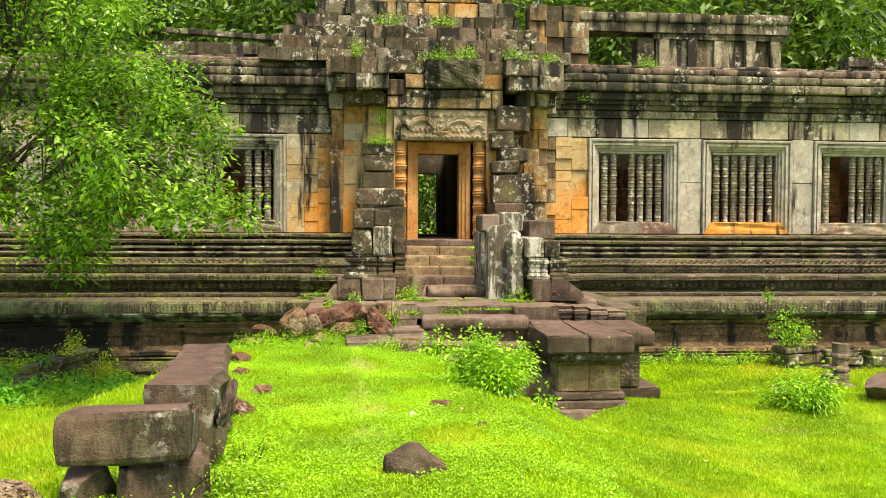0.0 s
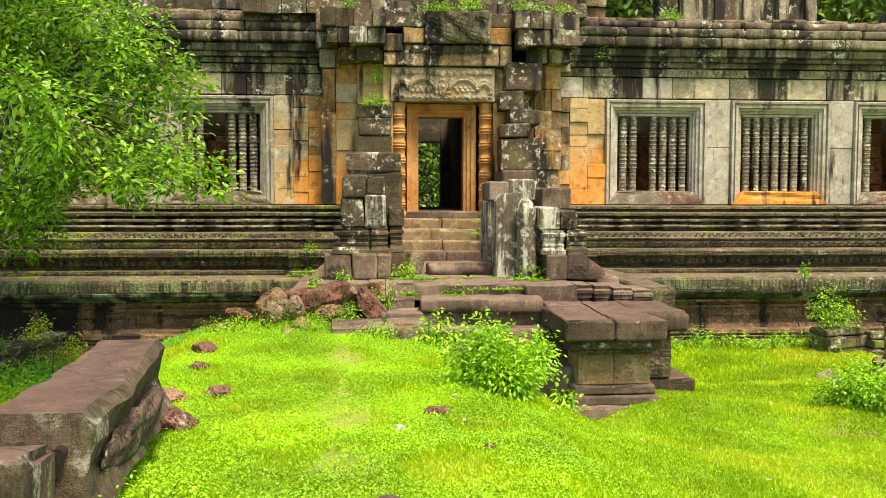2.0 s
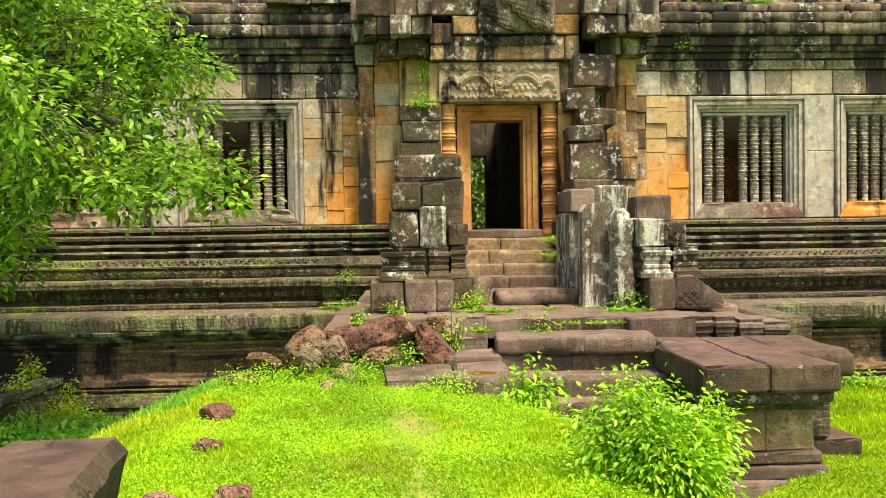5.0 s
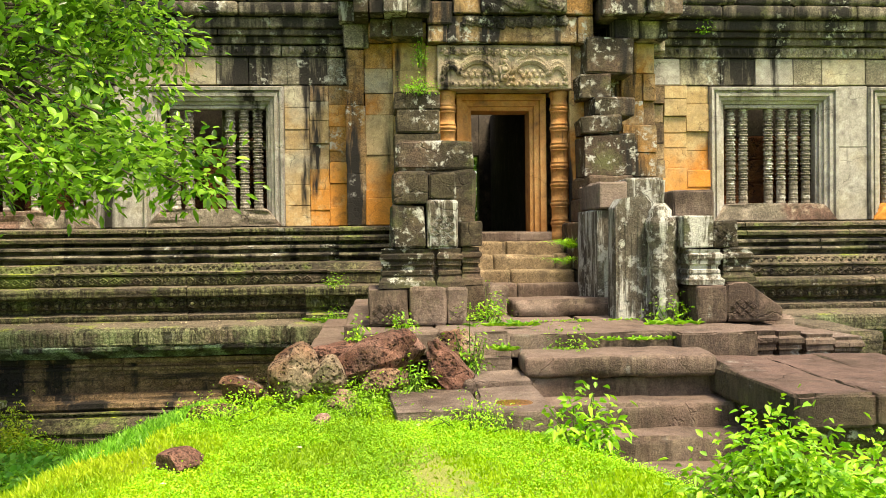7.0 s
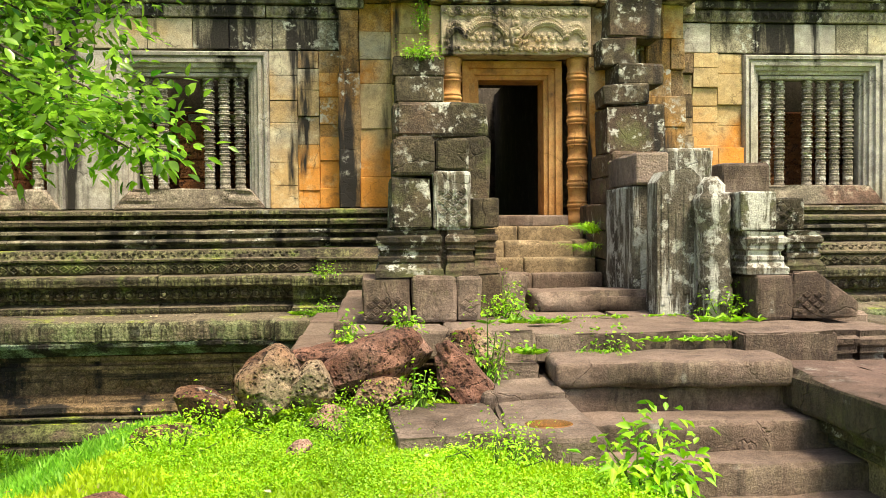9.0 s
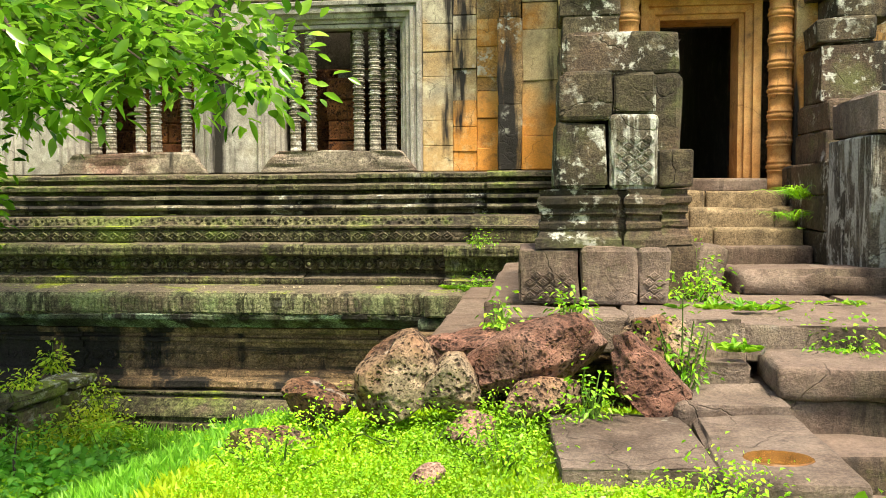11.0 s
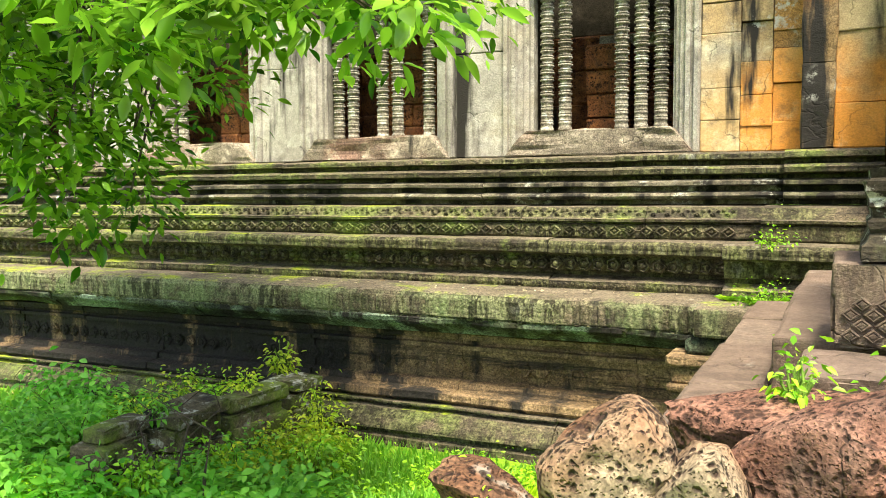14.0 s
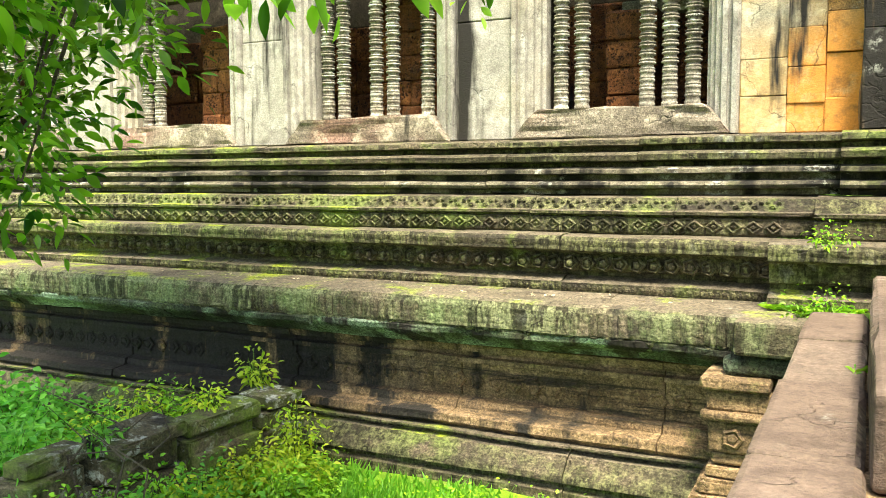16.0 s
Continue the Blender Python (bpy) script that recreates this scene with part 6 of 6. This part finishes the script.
for i, (x, y, hgt, rx, rz) in enumerate(((-16, 33, 11, 5, 6), (-9, 36, 13, 5, 6.5), (-3, 34, 12, 4.5, 6), (4, 37, 13, 5, 6.5), (9.5, 33, 11, 4.5, 6), (15, 31, 11, 4.5, 6.5), (21, 34, 12, 5, 6.5), (-12, 27, 8, 3.5, 4.5), (27, 36, 12, 5, 7), (-22, 32, 11, 5, 6), (12.5, 40, 14, 5, 7), (18, 44, 18, 6, 8), (8, 46, 19, 6, 8), (26, 46, 18, 6, 8), (0, 46, 19, 6, 8), (-8, 46, 18, 6, 8), (-17, 44, 18, 6, 8))):
    tree("woodland_tree", "tall leafy green tree standing behind the temple", (x, y, -1.5), hgt, (x, y, hgt * 0.55), (rx, rx * 0.8, rz), 520, 24, 0.4, M_FAR, 40 + i, trunk_r=0.3, spread=0.5, rich=0)
for i, x in enumerate((-2, 1.6, 5, 8.5)):
    shrub(x, 31 + (i % 2), -1.4, 1.6, 1.2, 5.2, 2600, 0.2, "tall green undergrowth behind the temple", M_FAR, seed=80 + i, stems=50, name="undergrowth")


# ---- lawn ----
def lawn(n, seed):
    r = np.random.RandomState(seed)
    y = 2.2 + 16.2 * r.uniform(0, 1, n) ** 1.35
    half = 0.58 * y + 1.2
    x = 0.05 * y + r.uniform(-1, 1, n) * half + r.normal(size=n) * 0.5
    y = y - np.abs(r.normal(size=n)) * 0.9
    wide = r.uniform(size=n) < 0.2
    x = np.where(wide, r.uniform(-13, 15, n), x)
    y = np.where(wide, r.uniform(-7, 18.4, n), y)
    ok = ~((x > -1.3) & (x < 4.75) & (y > 13.85)) & ~((x > 0.72) & (x < 2.78) & (y > 12.35)) & ~((x > 2.5) & (x < 3.6) & (y > 12.1) & (y < 14))
    ok &= ~((x > -0.36) & (x < 0.8) & (y > 12.45) & (y < 13.6)) & (y < 18.4)
    path = np.abs(x + 0.05 + 0.05 * (y - 8)) < 0.14 + 0.1 * np.sin(y * 3.1)
    ok &= ~(path & (y > 6.5) & (y < 11.6) & (r.uniform(size=n) < 0.75))
    x, y, wide = x[ok], y[ok], wide[ok]
    n = len(x)
    patch = 0.6 + 0.4 * np.sin(x * 1.7 + 2 * np.sin(y * 0.9)) * np.sin(y * 1.3 + x)
    edge = 1 + 1.4 * smooth(1.6, 3.2, -x) + 0.9 * smooth(2.5, 6, x) * smooth(12, 15, y)
    L = r.uniform(0.012, 0.034, n) * (0.7 + patch * 0.6) * edge * np.where(wide, 1.5, 1.0)
    W = 0.003 + 0.0007 * np.clip(y, 4, 20) + 0.002 * wide
    a = r.uniform(0, 6.28, n)
    lean = r.uniform(0.1, 0.9, n)
    base = np.stack([x, y, ground_z(x, y) - 0.004], 1)
    side = np.stack([np.cos(a), np.sin(a), np.zeros(n)], 1)
    b = r.uniform(0, 6.28, n)
    tip = base + np.stack([np.cos(b) * lean * L, np.sin(b) * lean * L, L], 1)
    v = np.stack([base - side * W[:, None], base + side * W[:, None], tip], 1).reshape(-1, 3)
    # blades left of the mound get a darker green, painting in tree shade
    in_shade = (x + 0.2 * np.sin(y * 2.7) < -1.95) & (y + 0.4 * np.sin(x * 2.2) > 14.2 - 1.8 * smooth(-4.6, -3.4, x))
    for pick, mat, text in ((~in_shade, M_BLADE, "short dense bright green grass on the lawn"), (in_shade, M_SHADEGRASS, "longer grass at the podium foot, coloured for tree shade")):
        w = v.reshape(-1, 3, 3)[pick].reshape(-1, 3)
        tagged(new("grass", tri_mesh("grass", w, np.arange(len(w)).reshape(-1, 3), mat)), text, "grass", kind="stuff")


lawn(1250000, 7)


def weeds(n, seed):
    r = np.random.RandomState(seed)
    y = 2.5 + 13 * r.uniform(0, 1, n) ** 1.2
    x = 0.05 * y + r.uniform(-1, 1, n) * (0.58 * y + 1)
    ok = ~((x > -0.5) & (x < 4.6) & (y > 11.9)) & (np.sin(x * 2.3 + y) * np.sin(y * 1.9 - x) > 0.0) | ((x < -0.8) & (x > -1.6) & (y < 8))
    ok &= ~((x < -2.0) & (y > 12.2))
    x, y = x[ok], y[ok]
    c = np.stack([x, y, ground_z(x, y) + 0.012], 1)
    p, d, L = twig_leaves(r, c, 7, 0.02, 0.017)
    d[:, 2] = np.abs(d[:, 2]) * 0.6 + 0.25
    p[:, 2] = np.maximum(p[:, 2], ground_z(p[:, 0], p[:, 1]) + 0.01)
    tagged(new("clover", leaf_mesh("clover", p, d, L, L * 0.7, M_WEEDLET, r, False, 0.1)), "tiny clover-like weeds scattered through the lawn", "weeds", kind="stuff")


weeds(26000, 3)


def clover_patch(n, seed):
    """Dense fine clover on the crest of the mound."""
    r = np.random.RandomState(seed)
    x, y = r.uniform(-1.95, 1.6, n), 13.4 - 9.0 * r.uniform(0, 1, n) ** 1.3
    ok = ~((x > -0.45) & (y > 12.3)) & (np.sin(x * 4.1 + 1.3 * y) * np.sin(y * 3.3 - 2 * x) > -0.35)
    x, y = x[ok], y[ok]
    c = np.stack([x, y, ground_z(x, y) + 0.02], 1)
    p, d, L = twig_leaves(r, c, 8, 0.02, 0.015)
    d[:, 2] = np.abs(d[:, 2]) * 0.5 + 0.2
    p[:, 2] = np.maximum(p[:, 2], ground_z(p[:, 0], p[:, 1]) + 0.012)
    tagged(new("clover", leaf_mesh("clover", p, d, L, L * 0.8, M_WEEDLET, r, False, 0.1)), "dense fine clover on the crest of the mound", "weeds", kind="stuff")


clover_patch(26000, 8)


# ---- litter ----
def litter(n, seed):
    r = np.random.RandomState(seed)
    y = r.uniform(3, 13, n)
    x = 0.05 * y + r.uniform(-0.9, 0.9, n) * (0.5 * y)
    x = np.clip(x, -6, 7)
    p = np.stack([x, y, ground_z(x, y) + 0.03], 1)
    q = np.stack([r.uniform(-8, -2, n // 2), r.uniform(18.7, 19.15, n // 2), np.full(n // 2, -0.07)], 1)
    p = np.concatenate([p, q])
    a = r.uniform(0, 6.28, len(p))
    d = np.stack([np.cos(a), np.sin(a), r.uniform(0, 0.2, len(p))], 1)
    L = r.uniform(0.025, 0.06, len(p))
    tagged(new("leaf_litter", leaf_mesh("leaf_litter", p, d, L, L * 0.5, M_DRY, r, True, 0.05)), "scattered pale dry leaves on lawn and ledges", "leaves", kind="stuff")


litter(110, 5)
r9 = np.random.RandomState(9)
for i in range(7):
    x, y = -5.0 - 0.25 * i, 16.0 + r9.uniform(-0.4, 0.4)
    b0 = np.array([x, y, gz(x, y)])
    pts = [b0, b0 + np.array([r9.uniform(-0.2, 0.2), 0, 0.4]), b0 + np.array([r9.uniform(-0.5, 0.5), 0.1, 0.75]), b0 + np.array([r9.uniform(-0.8, 0.8), 0.1, 0.95])]
    v, f = tube(pts, [0.016, 0.012, 0.008, 0.003], 6)
    tagged(put("dead_twig", v, f, M_BARK), "thin bare dead twig among the weeds", "twig", "dead twigs")
